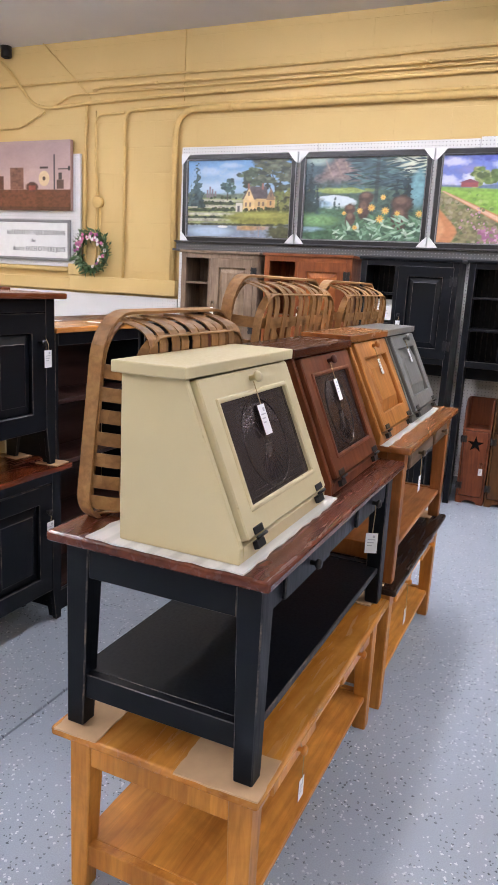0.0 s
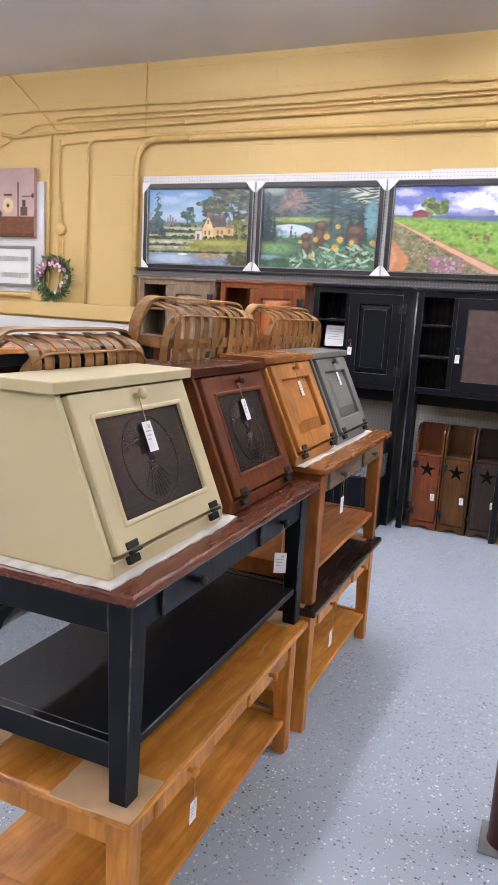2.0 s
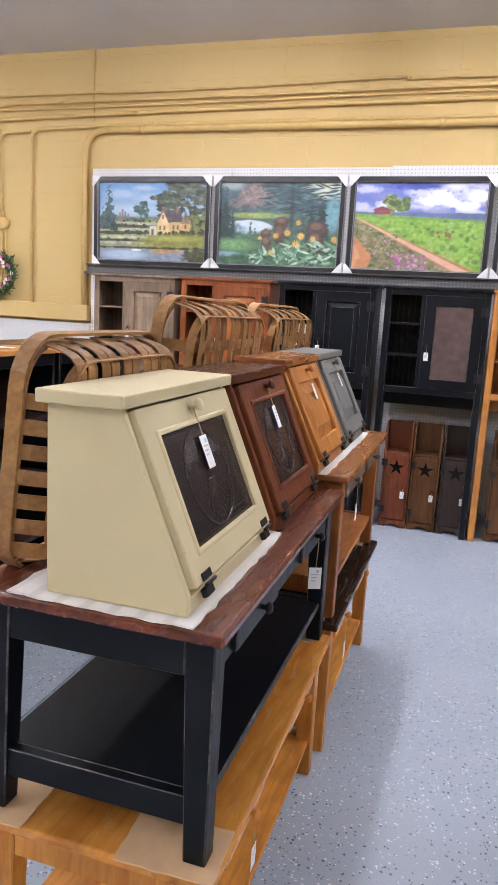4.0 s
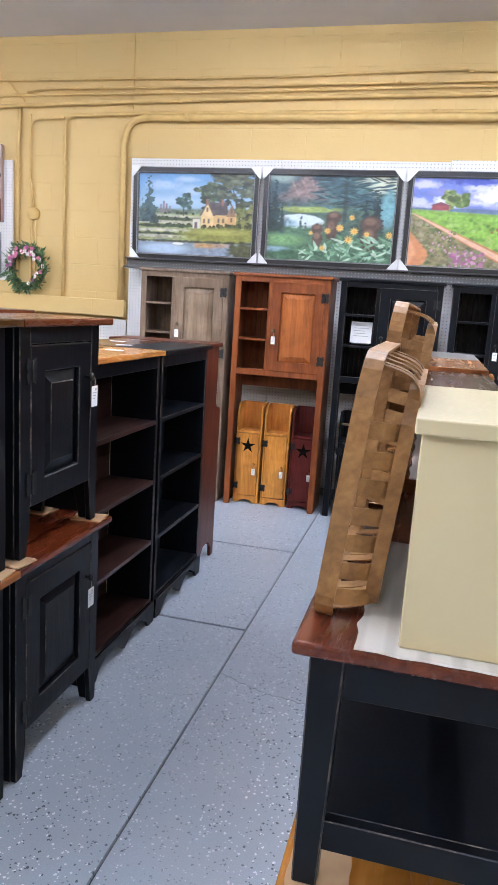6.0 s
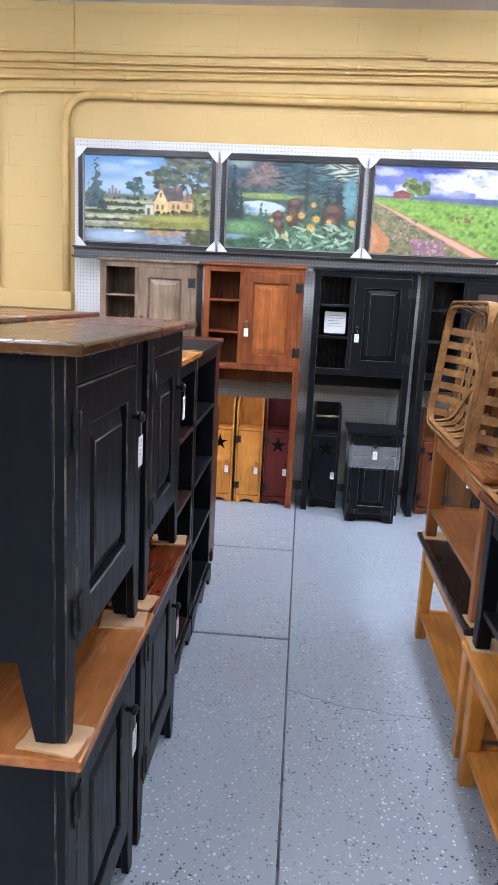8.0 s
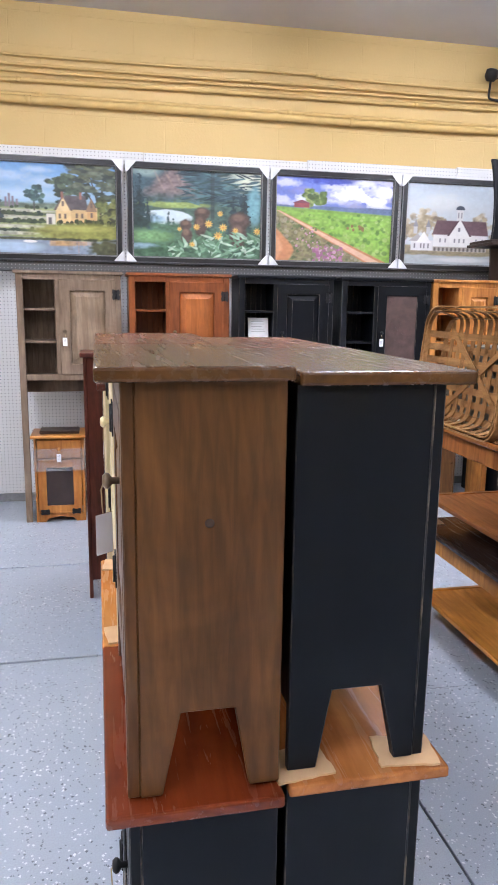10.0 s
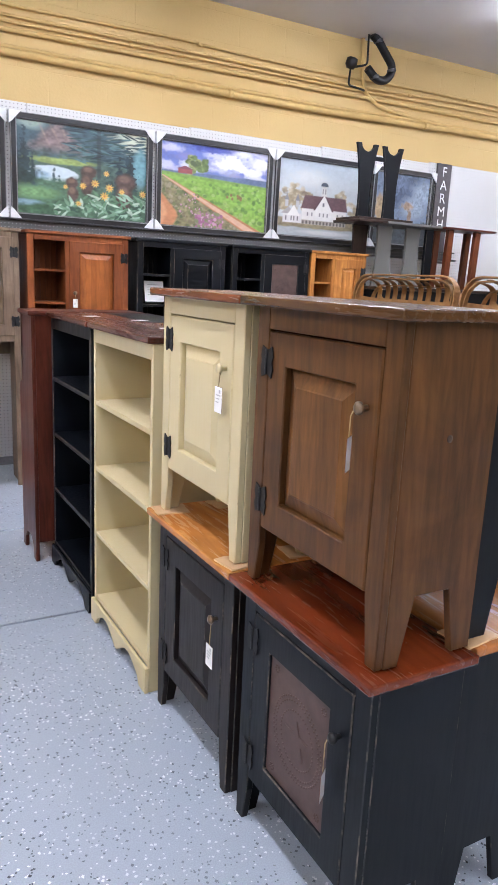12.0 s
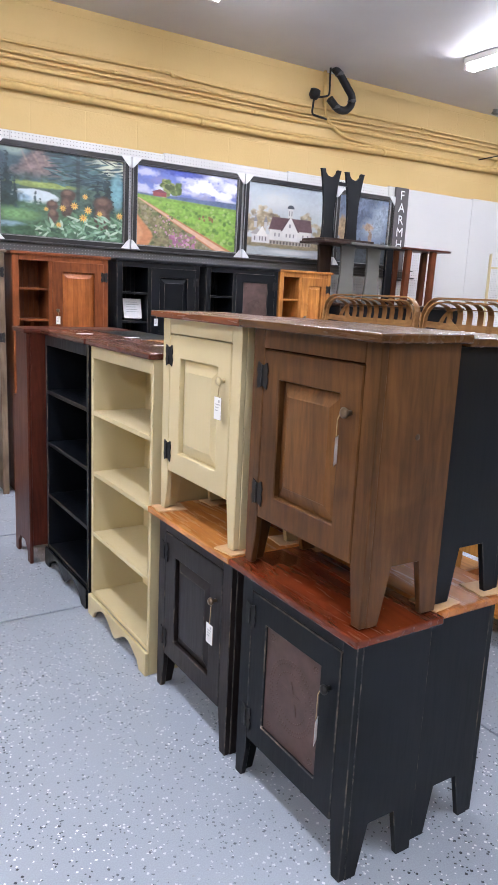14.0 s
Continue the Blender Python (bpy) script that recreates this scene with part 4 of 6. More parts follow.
def basket(m, L, Hh, D, label):
    t = thing("basket", m, label, "basket", "splint baskets")
    sm = [wood(C_STRAW[0], C_STRAW[1], a, 0.45) for a in ("x", "z")]
    rnd = random.Random(int(L * 1000))

    def loop(f, inset):
        """Rounded outline at depth fraction f (0 mouth, 1 bottom)."""
        x, lo, hi, r = L / 2 - inset, inset * 0.6, Hh - inset, 0.085
        pts = []
        for cx, cz, a0 in ((x - r, hi - r, 0), (-x + r, hi - r, 90), (-x + 0.07, lo + 0.07, 180), (x - 0.07, lo + 0.07, 270)):
            rr = r if a0 < 180 else 0.07
            for k in range(7):
                a = radians(a0 + 15 * k)
                pts.append(Vector((cx + rr * math.cos(a), -D * f, cz + rr * math.sin(a))))
        return pts + [pts[0]]

    def ring(name, f, inset, width, thick, out, label=""):
        pts = loop(f, inset)
        c = Vector((0, -D * f, Hh / 2))
        bm = bmesh.new()
        nrm = []
        for i, q in enumerate(pts):
            a, b = pts[i - 1 if i > 0 else -2], pts[i + 1 if i < len(pts) - 1 else 1]
            nrm.append((b - a).cross(Vector((0, 1, 0))).normalized())
        strap(bm, [q + nn * out * (1 if nn.dot(q - c) > 0 else -1) for q, nn in zip(pts, nrm)], [(0, 1, 0)] * len(pts), width, thick, nrm)
        return part(name, bm, sm[0], t, label)

    ring("rim", 0.06, 0.0, 0.032, 0.006, 0.006, "bent outer rim hoop")
    ring("rim", 0.04, 0.012, 0.022, 0.005, 0.0)
    ring("hoop", 0.90, 0.036, 0.024, 0.003, 0.002)

    def rib(pts, wdir, width, lift, mat):
        pts = bent(pts, 0.07, 5)
        nrm = []
        for i in range(len(pts)):
            d = pts[min(i + 1, len(pts) - 1)] - pts[max(i - 1, 0)]
            nrm.append(d.cross(Vector(wdir)).normalized())
        bm = bmesh.new()
        strap(bm, [q + nn * lift for q, nn in zip(pts, nrm)], [wdir] * len(pts), width, 0.0025, nrm)
        return part("splint", bm, mat, t)

    n = 10
    for i in range(n):
        x = -L / 2 + 0.06 + (L - 0.12) * i / (n - 1)
        drop = 0.0
        e = abs(x) - (L / 2 - 0.085)
        if e > 0:
            drop = 0.085 - math.sqrt(max(0, 0.085 ** 2 - e * e))
        xb = x * 0.93
        rib([(x, 0, Hh - 0.006 - drop), (xb, -D, Hh - 0.022 - drop), (xb, -D, 0.03), (x, 0, 0.006)], (1, 0, 0), 0.033, 0.0018 * (-1) ** i, sm[1])
    n = 7
    for j in range(n):
        z = 0.045 + (Hh - 0.16) * j / (n - 1)
        rib([(-L / 2 + 0.004, 0, z), (-L / 2 + 0.045, -D, z), (L / 2 - 0.045, -D, z), (L / 2 - 0.004, 0, z)], (0, 0, 1), 0.030, -0.0018 * (-1) ** j, sm[0])
    for s in (-1, 1):
        a, b = Vector((-s * L * 0.38, -D + 0.008, 0.05)), Vector((s * L * 0.38, -D + 0.008, Hh - 0.09))
        d = (b - a).normalized()
        bm = bmesh.new()
        strap(bm, [a, b], [d.cross(Vector((0, 1, 0)))] * 2, 0.026, 0.003, [(0, 1, 0)] * 2)
        part("brace", bm, sm[0], t)
    return t


basket(pose(-0.938, 1.485, 0.927, 6, 0, 90), 0.565, 0.452, 0.088, "brown woven splint basket standing on its side")
basket(pose(-0.945, 2.135, 0.927, 6, 0, 90), 0.70, 0.545, 0.095, "large brown woven splint basket standing on its side")
basket(pose(-0.945, 2.885, 0.967, 6, 0, 90), 0.70, 0.505, 0.095, "brown woven splint basket standing on its side")

# ---- wall: boards, ledge, conduits ----
wl = Y1
peg = part("pegboard", box(-3.27, -2.05, wl - 0.03, wl - 0.004, 0.02, 2.53, 0.002, 1, False), PEG_WHITE, None, "white perforated hardboard on the wall", "structure", "pegboard")
for i in range(8):
    a = -2.047 + 1.222 * i
    part("board", box(a, min(a + 1.219, X1 - 0.02), wl - 0.03, wl - 0.004, 0.02, 2.53 + 0.012 * min(i, 5), 0.002, 1, False), PEG_WHITE, peg)
part("pegboard", box(-6.2, -4.338, wl - 0.03, wl - 0.004, 1.50, 2.505, 0.002, 1, False), PEG_WHITE, None, "white perforated hardboard on the wall", "structure", "pegboard")
part("pegboard", box(-6.2, -3.28, wl - 0.032, wl - 0.004, 0.02, 1.27, 0.002, 1, False), PEG_WHITE, None, "white perforated hardboard on the wall", "structure", "pegboard")
part("trim", box(-4.44, -3.285, wl - 0.07, wl, 1.29, 1.425, 0.006, 2, False), WALL, None, "yellow painted ledge board", "structure", "trim")
part("trim", box(-6.2, -4.36, wl - 0.05, wl, 1.29, 1.40, 0.005, 2, False), WALL, None, "yellow painted ledge board", "structure", "trim")
part("trim", box(-4.46, -4.30, wl - 0.06, wl, 1.43, 1.53, 0.005, 2, False), WALL, None, "yellow painted block", "structure", "trim")
part("trim", box(-3.285, -3.279, wl - 0.012, wl, 2.9, 3.45, 0.001, 1, False), PIPE, None, "joint strip in the wall", "structure", "trim")
part("baseboard", box(-3.27, X1, wl - 0.05, wl - 0.031, 0.0, 0.06, 0.003, 1, False), STEEL_GREY, None, "grey base strip", "structure", "baseboard")


def conduit(points, r, bend=0.12, clips=()):
    t = thing("conduit", pose(0, 0, 0), "yellow painted steel conduit clipped to the wall", "conduit", "conduits")
    bm = bmesh.new()
    y = wl - r - 0.013
    tube(bm, bent([(p[0], y - (p[2] if len(p) > 2 else 0), p[1]) for p in points], bend, 8), r, 10)
    part("pipe", bm, PIPE, t)
    for cx, cz in clips:
        bm = bmesh.new()
        lathe(bm, [(r * 1.18, -0.018), (r * 1.18, 0.018)], (cx, y, cz), (1, 0, 0), 10)
        part("coupling", bm, PIPE, t)
    return t


conduit([(-6.5, 3.10), (-4.33, 3.118), (-3.27, 3.118), (-2.83, 3.111), (-1.92, 3.118), (-1.1, 3.138), (-0.78, 3.141)], 0.010, 0.3, [(-4.9, 3.112)])
conduit([(-0.78, 3.130), (-0.2, 3.127), (0.46, 3.124), (1.1, 3.148), (1.9, 3.156), (3.2, 3.17), (8.0, 3.2)], 0.010, 0.3, [(-0.76, 3.130), (2.0, 3.157)])
conduit([(-4.2, 3.03), (-4.06, 3.05), (-2.83, 3.052), (-1.92, 3.054), (-1.1, 3.062), (-0.5, 3.068), (0.3, 3.066), (0.85, 3.077), (1.89, 3.115), (3.2, 3.13), (8.0, 3.16)], 0.010, 0.06, [(-3.55, 3.051), (-1.25, 3.061), (1.3, 3.093)])
conduit([(-4.66, 2.91), (-4.60, 2.935), (-4.44, 3.003), (-3.3, 3.008), (-2.3, 3.013), (-1.5, 3.023), (-0.5, 3.033), (0.3, 3.037), (0.85, 3.047), (1.89, 3.065), (3.2, 3.078), (8.0, 3.10)], 0.009, 0.06, [(-4.26, 3.003), (-1.3, 3.025)])
conduit([(-5.5, 3.45), (-5.2, 3.3), (-4.985, 3.05), (-4.879, 2.944), (-4.70, 2.903), (-4.33, 2.924), (-3.8, 2.938), (-2.8, 2.955), (-1.9, 2.968), (-1.1, 2.976), (-0.4, 2.982), (0.3, 2.988), (0.85, 3.0), (1.9, 3.006), (3.2, 3.02), (8.0, 3.04)], 0.015, 0.12, [(-2.88, 2.953), (0.02, 2.986)])
conduit([(-6.5, 2.745), (-5.05, 2.745), (-4.746, 2.875)], 0.009, 0.06)
conduit([(-3.332, 1.425), (-3.34, 2.83), (-2.8, 2.826), (-1.9, 2.826), (-0.4, 2.823), (0.3, 2.826), (1.92, 2.872), (3.2, 2.89), (8.0, 2.91)], 0.026, 0.22, [(-2.82, 2.826), (-0.5, 2.823), (1.5, 2.86)])
conduit([(-3.862, 1.425), (-3.858, 2.848), (-3.1, 2.862), (-1.9, 2.864), (-0.4, 2.866), (0.3, 2.868), (1.92, 2.908), (3.2, 2.928), (8.0, 2.95)], 0.014, 0.10, [(-2.75, 2.863), (-0.98, 2.865)])
conduit([(-4.135, 2.1), (-4.175, 2.35), (-4.18, 2.823), (-3.87, 2.832)], 0.010, 0.10)
conduit([(-4.29, 1.53), (-4.285, 2.6), (-4.265, 2.905)], 0.016, 0.3)
conduit([(-4.17, 2.86), (-4.18, 2.4), (-4.16, 2.1)], 0.008, 0.2)
conduit([(-4.165, 2.06), (-4.17, 1.45)], 0.008)
conduit([(-4.125, 2.06), (-4.13, 1.45)], 0.008)
conduit([(-4.76, 3.45), (-4.363, 3.094), (-4.23, 2.96)], 0.006, 0.1)
conduit([(-6.5, 1.475), (-4.46, 1.475)], 0.02)
bm = bmesh.new()
lathe(bm, [(0.052, 0), (0.052, 0.04), (0.045, 0.046), (0, 0.047)], (-4.145, wl, 2.085), (0, -1, 0), 18)
part("junction_box", bm, PIPE, None, "round yellow painted junction box on the wall", "", "junction box")

# rail on which the paintings stand
rail = part("shelf_rail", box(-3.24, 1.9, 5.38, 5.50, 1.680, 1.696, 0.002, 1, False), METAL_DK, None, "dark steel display shelf along the wall", "structure", "shelf")
part("face_strip", box(-3.24, 1.9, 5.44, 5.452, 1.697, 1.752, 0.002, 1, False), PEG_GREY, rail)
part("lip", box(-3.245, 1.905, 5.41, 5.455, 1.753, 1.7635, 0.002, 1, False), METAL_DK, rail)

# ---- paintings ----


def field(nx, ny, cells, seed):
    """Smooth chance values on a grid."""
    g = np.random.RandomState(seed).rand(cells + 2, cells + 2)
    u, v = np.meshgrid(np.linspace(0, cells - 0.001, nx), np.linspace(0, cells - 0.001, ny))
    i, j = u.astype(int), v.astype(int)
    fu, fv = u - i, v - j
    fu, fv = fu * fu * (3 - 2 * fu), fv * fv * (3 - 2 * fv)
    return (g[j, i] * (1 - fu) + g[j, i + 1] * fu) * (1 - fv) + (g[j + 1, i] * (1 - fu) + g[j + 1, i + 1] * fu) * fv


class Canvas:
    """A picture laid down in strokes of paint, as colours on a fine grid; u to the right, v up."""

    def __init__(self, nx=236, ny=152, seed=1):
        self.nx, self.ny = nx, ny
        self.u, self.v = np.meshgrid(np.linspace(0, 1, nx), np.linspace(0, 1, ny))
        self.c = np.zeros((ny, nx, 3))
        self.f = [field(nx, ny, k, seed * 10 + i) for i, k in enumerate((5, 11, 24, 50))]
        self.rough = self.f[0] * 0.4 + self.f[1] * 0.3 + self.f[2] * 0.2 + self.f[3] * 0.1 - 0.5
        self.rnd = random.Random(seed)

    def lay(self, mask, rgb, vary=0.25):
        a = np.clip(mask, 0, 1)[..., None]
        col = np.array(lin(*rgb))[None, None] * (1 + vary * 3 * (self.f[2] * 0.5 + self.f[3] * 0.5 - 0.5))[..., None]
        self.c = self.c * (1 - a) + np.clip(col, 0, 1) * a

    def above(self, h, soft=0.02, wob=0.1):
        return np.clip((self.v - h + self.rough * wob) / soft + 0.5, 0, 1)

    def below(self, h, soft=0.02, wob=0.1):
        return 1 - self.above(h, soft, wob)

    def blob(self, x, y, rx, ry, soft=0.25, wob=0.6):
        d = np.hypot((self.u - x) / rx, (self.v - y) / ry) + (self.f[2] * 0.6 + self.f[3] * 0.4 - 0.5) * wob
        return np.clip((1 - d) / soft + 0.5, 0, 1)

    def rect(self, x0, x1, y0, y1):
        s = 90
        return np.clip((self.u - x0) * s + 0.5, 0, 1) * np.clip((x1 - self.u) * s + 0.5, 0, 1) * np.clip((self.v - y0) * s + 0.5, 0, 1) * np.clip((y1 - self.v) * s + 0.5, 0, 1)

    def roof(self, x0, x1, y0, y1):
        """A gable: wide at y0, narrow at y1."""
        f = np.clip((self.v - y0) / (y1 - y0), 0, 1)
        w, m = (x1 - x0) / 2 * (1 - f), (x0 + x1) / 2
        return np.clip((w - np.abs(self.u - m)) * 90 + 0.5, 0, 1) * (self.v > y0) * (self.v < y1)

    def pine(self, x, y0, y1, w, rgb):
        f = np.clip((self.v - y0) / (y1 - y0), 0, 1)
        saw = 0.65 + 0.35 * ((f * 7) % 1.0)
        d = w * (1 - f) * (1.3 - saw * 0.5) - np.abs(self.u - x) + (self.f[3] - 0.5) * w * 0.8
        self.lay(np.clip(d * 70 + 0.3, 0, 1) * (self.v > y0) * (self.v < y1), rgb, 0.5)

    def specks(self, n, x0, x1, y0, y1, r, colors):
        for _ in range(n):
            s = self.rnd.uniform(0.6, 1.3) * r
            self.lay(self.blob(self.rnd.uniform(x0, x1), self.rnd.uniform(y0, y1), s * 0.7, s, 0.5, 0.3), self.rnd.choice(colors), 0.1)

    def leaf(self, x, y, ln, w, ang, rgb):
        """A pointed stroke of the brush."""
        ca, sa = math.cos(ang), math.sin(ang)
        p, q = (self.u - x) * ca + (self.v - y) * sa, -(self.u - x) * sa + (self.v - y) * ca
        d = w * np.clip(1 - (p / ln) ** 2, 0, 1) - np.abs(q)
        self.lay(np.clip(d * 130 + 0.3, 0, 1) * (np.abs(p) < ln), rgb, 0.2)

    def bloom(self, x, y, r, petals, heart):
        """A many-petalled flower."""
        dx, dy = (self.u - x) / 0.72, self.v - y
        rad, th = np.hypot(dx, dy), np.arctan2(dy, dx)
        self.lay(np.clip((r * (0.82 + 0.3 * np.cos(9 * th + x * 40)) - rad) * 90 + 0.4, 0, 1), petals, 0.15)
        self.lay(np.clip((r * 0.3 - rad) * 90 + 0.4, 0, 1), heart, 0.1)

    def object(self, name, w, h, parent, label):
        """The canvas itself: a sheet in the x-z plane that looks along -y."""
        bm = bmesh.new()
        vs = [[bm.verts.new((-w / 2 + w * i / (self.nx - 1), 0, h * j / (self.ny - 1))) for i in range(self.nx)] for j in range(self.ny)]
        for j in range(self.ny - 1):
            for i in range(self.nx - 1):
                bm.faces.new((vs[j][i], vs[j][i + 1], vs[j + 1][i + 1], vs[j + 1][i]))
        ob = part(name, bm, PIGMENT, parent, label)
        at = ob.data.color_attributes.new("pigment", "FLOAT_COLOR", "POINT")
        rgba = np.ones((self.ny * self.nx, 4), dtype=np.float32)
        flat = self.c.reshape(-1, 3)
        flat = flat * 0.84 + flat.mean(axis=1, keepdims=True) * 0.16
        rgba[:, :3] = np.clip(flat * 0.94, 0, 1)
        at.data.foreach_set("color", rgba.ravel())
        return ob


PIGMENT, _n, _l, _p = shell("oil_pigment", 0.32)
_a = _n.new("ShaderNodeAttribute")
_a.attribute_name = "pigment"
_l.new(_a.outputs["Color"], _p.inputs["Base Color"])
relief(_n, _l, _p, noise_tex(_n, _l, coords(_n, _l, (1, 1, 1)), 90, 4), 0.15, 0.001)


def cottage():
    c = Canvas(seed=1)
    c.lay(np.ones_like(c.u), (150, 188, 218), 0.05)
    c.lay(np.clip((c.v - 0.6) * 2.6, 0, 1), (92, 152, 210), 0.08)
    for x, y, rx, ry in ((0.3, 0.66, 0.22, 0.06), (0.5, 0.8, 0.14, 0.05), (0.22, 0.86, 0.12, 0.05), (0.42, 0.93, 0.1, 0.03)):
        c.lay(c.blob(x, y, rx, ry, 1.0, 1.0) * 0.55, (196, 216, 232), 0.06)
    c.lay(c.below(0.57, 0.03, 0.05), (104, 122, 104), 0.35)
    for x, h in ((0.19, 0.62), (0.215, 0.66), (0.24, 0.63), (0.27, 0.60)):
        c.lay(c.rect(x, x + 0.016, 0.50, h), (128, 112, 126), 0.2)
    c.lay(c.below(0.51, 0.02, 0.05), (150, 160, 104), 0.3)
    for y, dark in ((0.475, 0), (0.44, 1), (0.40, 0), (0.355, 1), (0.30, 0), (0.255, 1), (0.225, 0)):
        c.lay(c.blob(0.22, y, 0.34, 0.020, 0.4, 0.8), (62, 78, 52) if dark else (186, 184, 160), 0.4)
    for k in range(40):
        c.lay(c.blob(c.rnd.uniform(0.0, 0.5), c.rnd.choice((0.45, 0.365, 0.265, 0.51)) + c.rnd.uniform(-0.01, 0.015), 0.016, 0.018, 0.4, 0.8), c.rnd.choice(((52, 70, 48), (72, 88, 56), (44, 60, 50))), 0.4)
    c.lay(c.rect(0.395, 0.405, 0.48, 0.62), (62, 54, 50), 0.2)
    for k in range(26):
        c.lay(c.blob(0.40 + c.rnd.gauss(0, 0.032), 0.66 + c.rnd.gauss(0, 0.045), 0.022, 0.028, 0.5, 1.0), c.rnd.choice(((58, 92, 92), (78, 112, 104), (46, 74, 76))), 0.3)
    c.pine(0.09, 0.40, 0.98, 0.085, (62, 88, 94))
    c.pine(0.03, 0.40, 0.72, 0.05, (72, 96, 98))
    c.pine(0.14, 0.38, 0.62, 0.045, (56, 78, 78))
    # tall trees behind the house: limbs, then clumps with gaps of sky
    for x0, x1, y1 in ((0.88, 0.80, 0.9), (0.88, 0.93, 0.95), (0.87, 0.74, 0.78), (0.62, 0.60, 0.78)):
        f = np.clip((c.v - 0.34) / (y1 - 0.34), 0, 1)
        c.lay(np.clip((0.012 * (1.1 - f) + 0.003 - np.abs(c.u - x0 - (x1 - x0) * f ** 2)) * 120 + 0.3, 0, 1) * (c.v > 0.34) * (c.v < y1), (70, 58, 52), 0.2)
    for k in range(120):
        x, y = c.rnd.uniform(0.66, 1.02), c.rnd.uniform(0.62, 1.02)
        if y > 1.35 - x * 0.95:
            c.lay(c.blob(x, y, 0.042, 0.024, 0.5, 1.1), c.rnd.choice(((54, 66, 58), (78, 90, 74), (104, 112, 92), (46, 56, 52), (88, 96, 70))), 0.4)
    for k in range(45):
        c.lay(c.blob(0.60 + c.rnd.gauss(0, 0.045), 0.77 + c.rnd.gauss(0, 0.055), 0.03, 0.024, 0.5, 1.0), c.rnd.choice(((66, 84, 66), (88, 106, 80), (52, 66, 58))), 0.4)
    for k in range(40):
        c.lay(c.blob(c.rnd.uniform(0.86, 1.0), c.rnd.uniform(0.34, 0.62), 0.028, 0.035, 0.5, 1.0), c.rnd.choice(((104, 112, 56), (70, 78, 48), (126, 130, 66), (60, 62, 44))), 0.4)
    # the house: side wall, roof, two gables, chimneys, porch
    c.lay(c.rect(0.60, 0.86, 0.35, 0.53), (214, 176, 116), 0.12)
    c.lay(np.clip((0.665 - c.v) * 90, 0, 1) * np.clip((c.v - 0.50 + 0.02 * (c.u - 0.6)) * 90, 0, 1) * np.clip((c.u - 0.60 - 0.10 * (c.v - 0.5)) * 90, 0, 1) * np.clip((0.80 - c.u - 0.12 * (c.v - 0.5)) * 90, 0, 1), (88, 80, 84), 0.25)
    c.lay(c.rect(0.555, 0.665, 0.35, 0.50), (230, 196, 132), 0.1)
    c.lay(c.roof(0.54, 0.68, 0.495, 0.665), (104, 88, 84), 0.15)
    c.lay(c.roof(0.558, 0.662, 0.49, 0.64), (232, 200, 140), 0.08)
    c.lay(c.rect(0.785, 0.85, 0.35, 0.50), (206, 160, 98), 0.1)
    c.lay(c.roof(0.775, 0.86, 0.49, 0.64), (150, 118, 90), 0.15)
    for x in (0.595, 0.73):
        c.lay(c.rect(x, x + 0.018, 0.62, 0.70), (152, 96, 82), 0.15)
    for x, y in ((0.575, 0.40), (0.615, 0.40), (0.60, 0.54), (0.70, 0.41), (0.74, 0.41), (0.81, 0.42), (0.81, 0.53)):
        c.lay(c.rect(x, x + 0.017, y, y + 0.055), (112, 92, 84), 0.1)
    c.lay(c.rect(0.485, 0.55, 0.33, 0.45), (214, 208, 198), 0.08)
    c.lay(c.rect(0.50, 0.525, 0.33, 0.41), (96, 92, 100), 0.1)
    for k in range(34):
        c.lay(c.blob(c.rnd.uniform(0.56, 0.98), 0.345 + c.rnd.uniform(-0.01, 0.03), 0.014, 0.026, 0.4, 0.8), c.rnd.choice(((58, 66, 40), (84, 92, 48), (48, 54, 38))), 0.3)
    c.lay(c.blob(0.78, 0.245, 0.42, 0.10, 0.35, 0.3), (140, 142, 56), 0.3)
    c.lay(c.blob(0.72, 0.29, 0.24, 0.035, 0.5, 0.5), (164, 164, 72), 0.2)
    c.lay(c.below(0.165, 0.02, 0.06), (132, 150, 176), 0.2)
    c.lay(c.blob(0.24, 0.07, 0.2, 0.06, 0.6, 0.4), (172, 198, 224), 0.1)
    for k in range(26):
        c.lay(c.rect(0.46 + c.rnd.uniform(0, 0.32), 0.49 + c.rnd.uniform(0, 0.34), c.rnd.uniform(0.0, 0.13), 0.15) * 0.35, c.rnd.choice(((220, 170, 90), (196, 140, 70), (120, 98, 66))), 0.3)
    c.lay(c.blob(0.93, 0.07, 0.13, 0.1, 0.5), (84, 88, 56), 0.4)
    c.lay(c.blob(0.4, 0.165, 0.6, 0.014, 0.5, 0.8), (70, 76, 50), 0.4)
    c.lay(c.blob(0.36, 0.135, 0.05, 0.016, 0.3, 0.15), (232, 234, 230), 0.05)
    return c


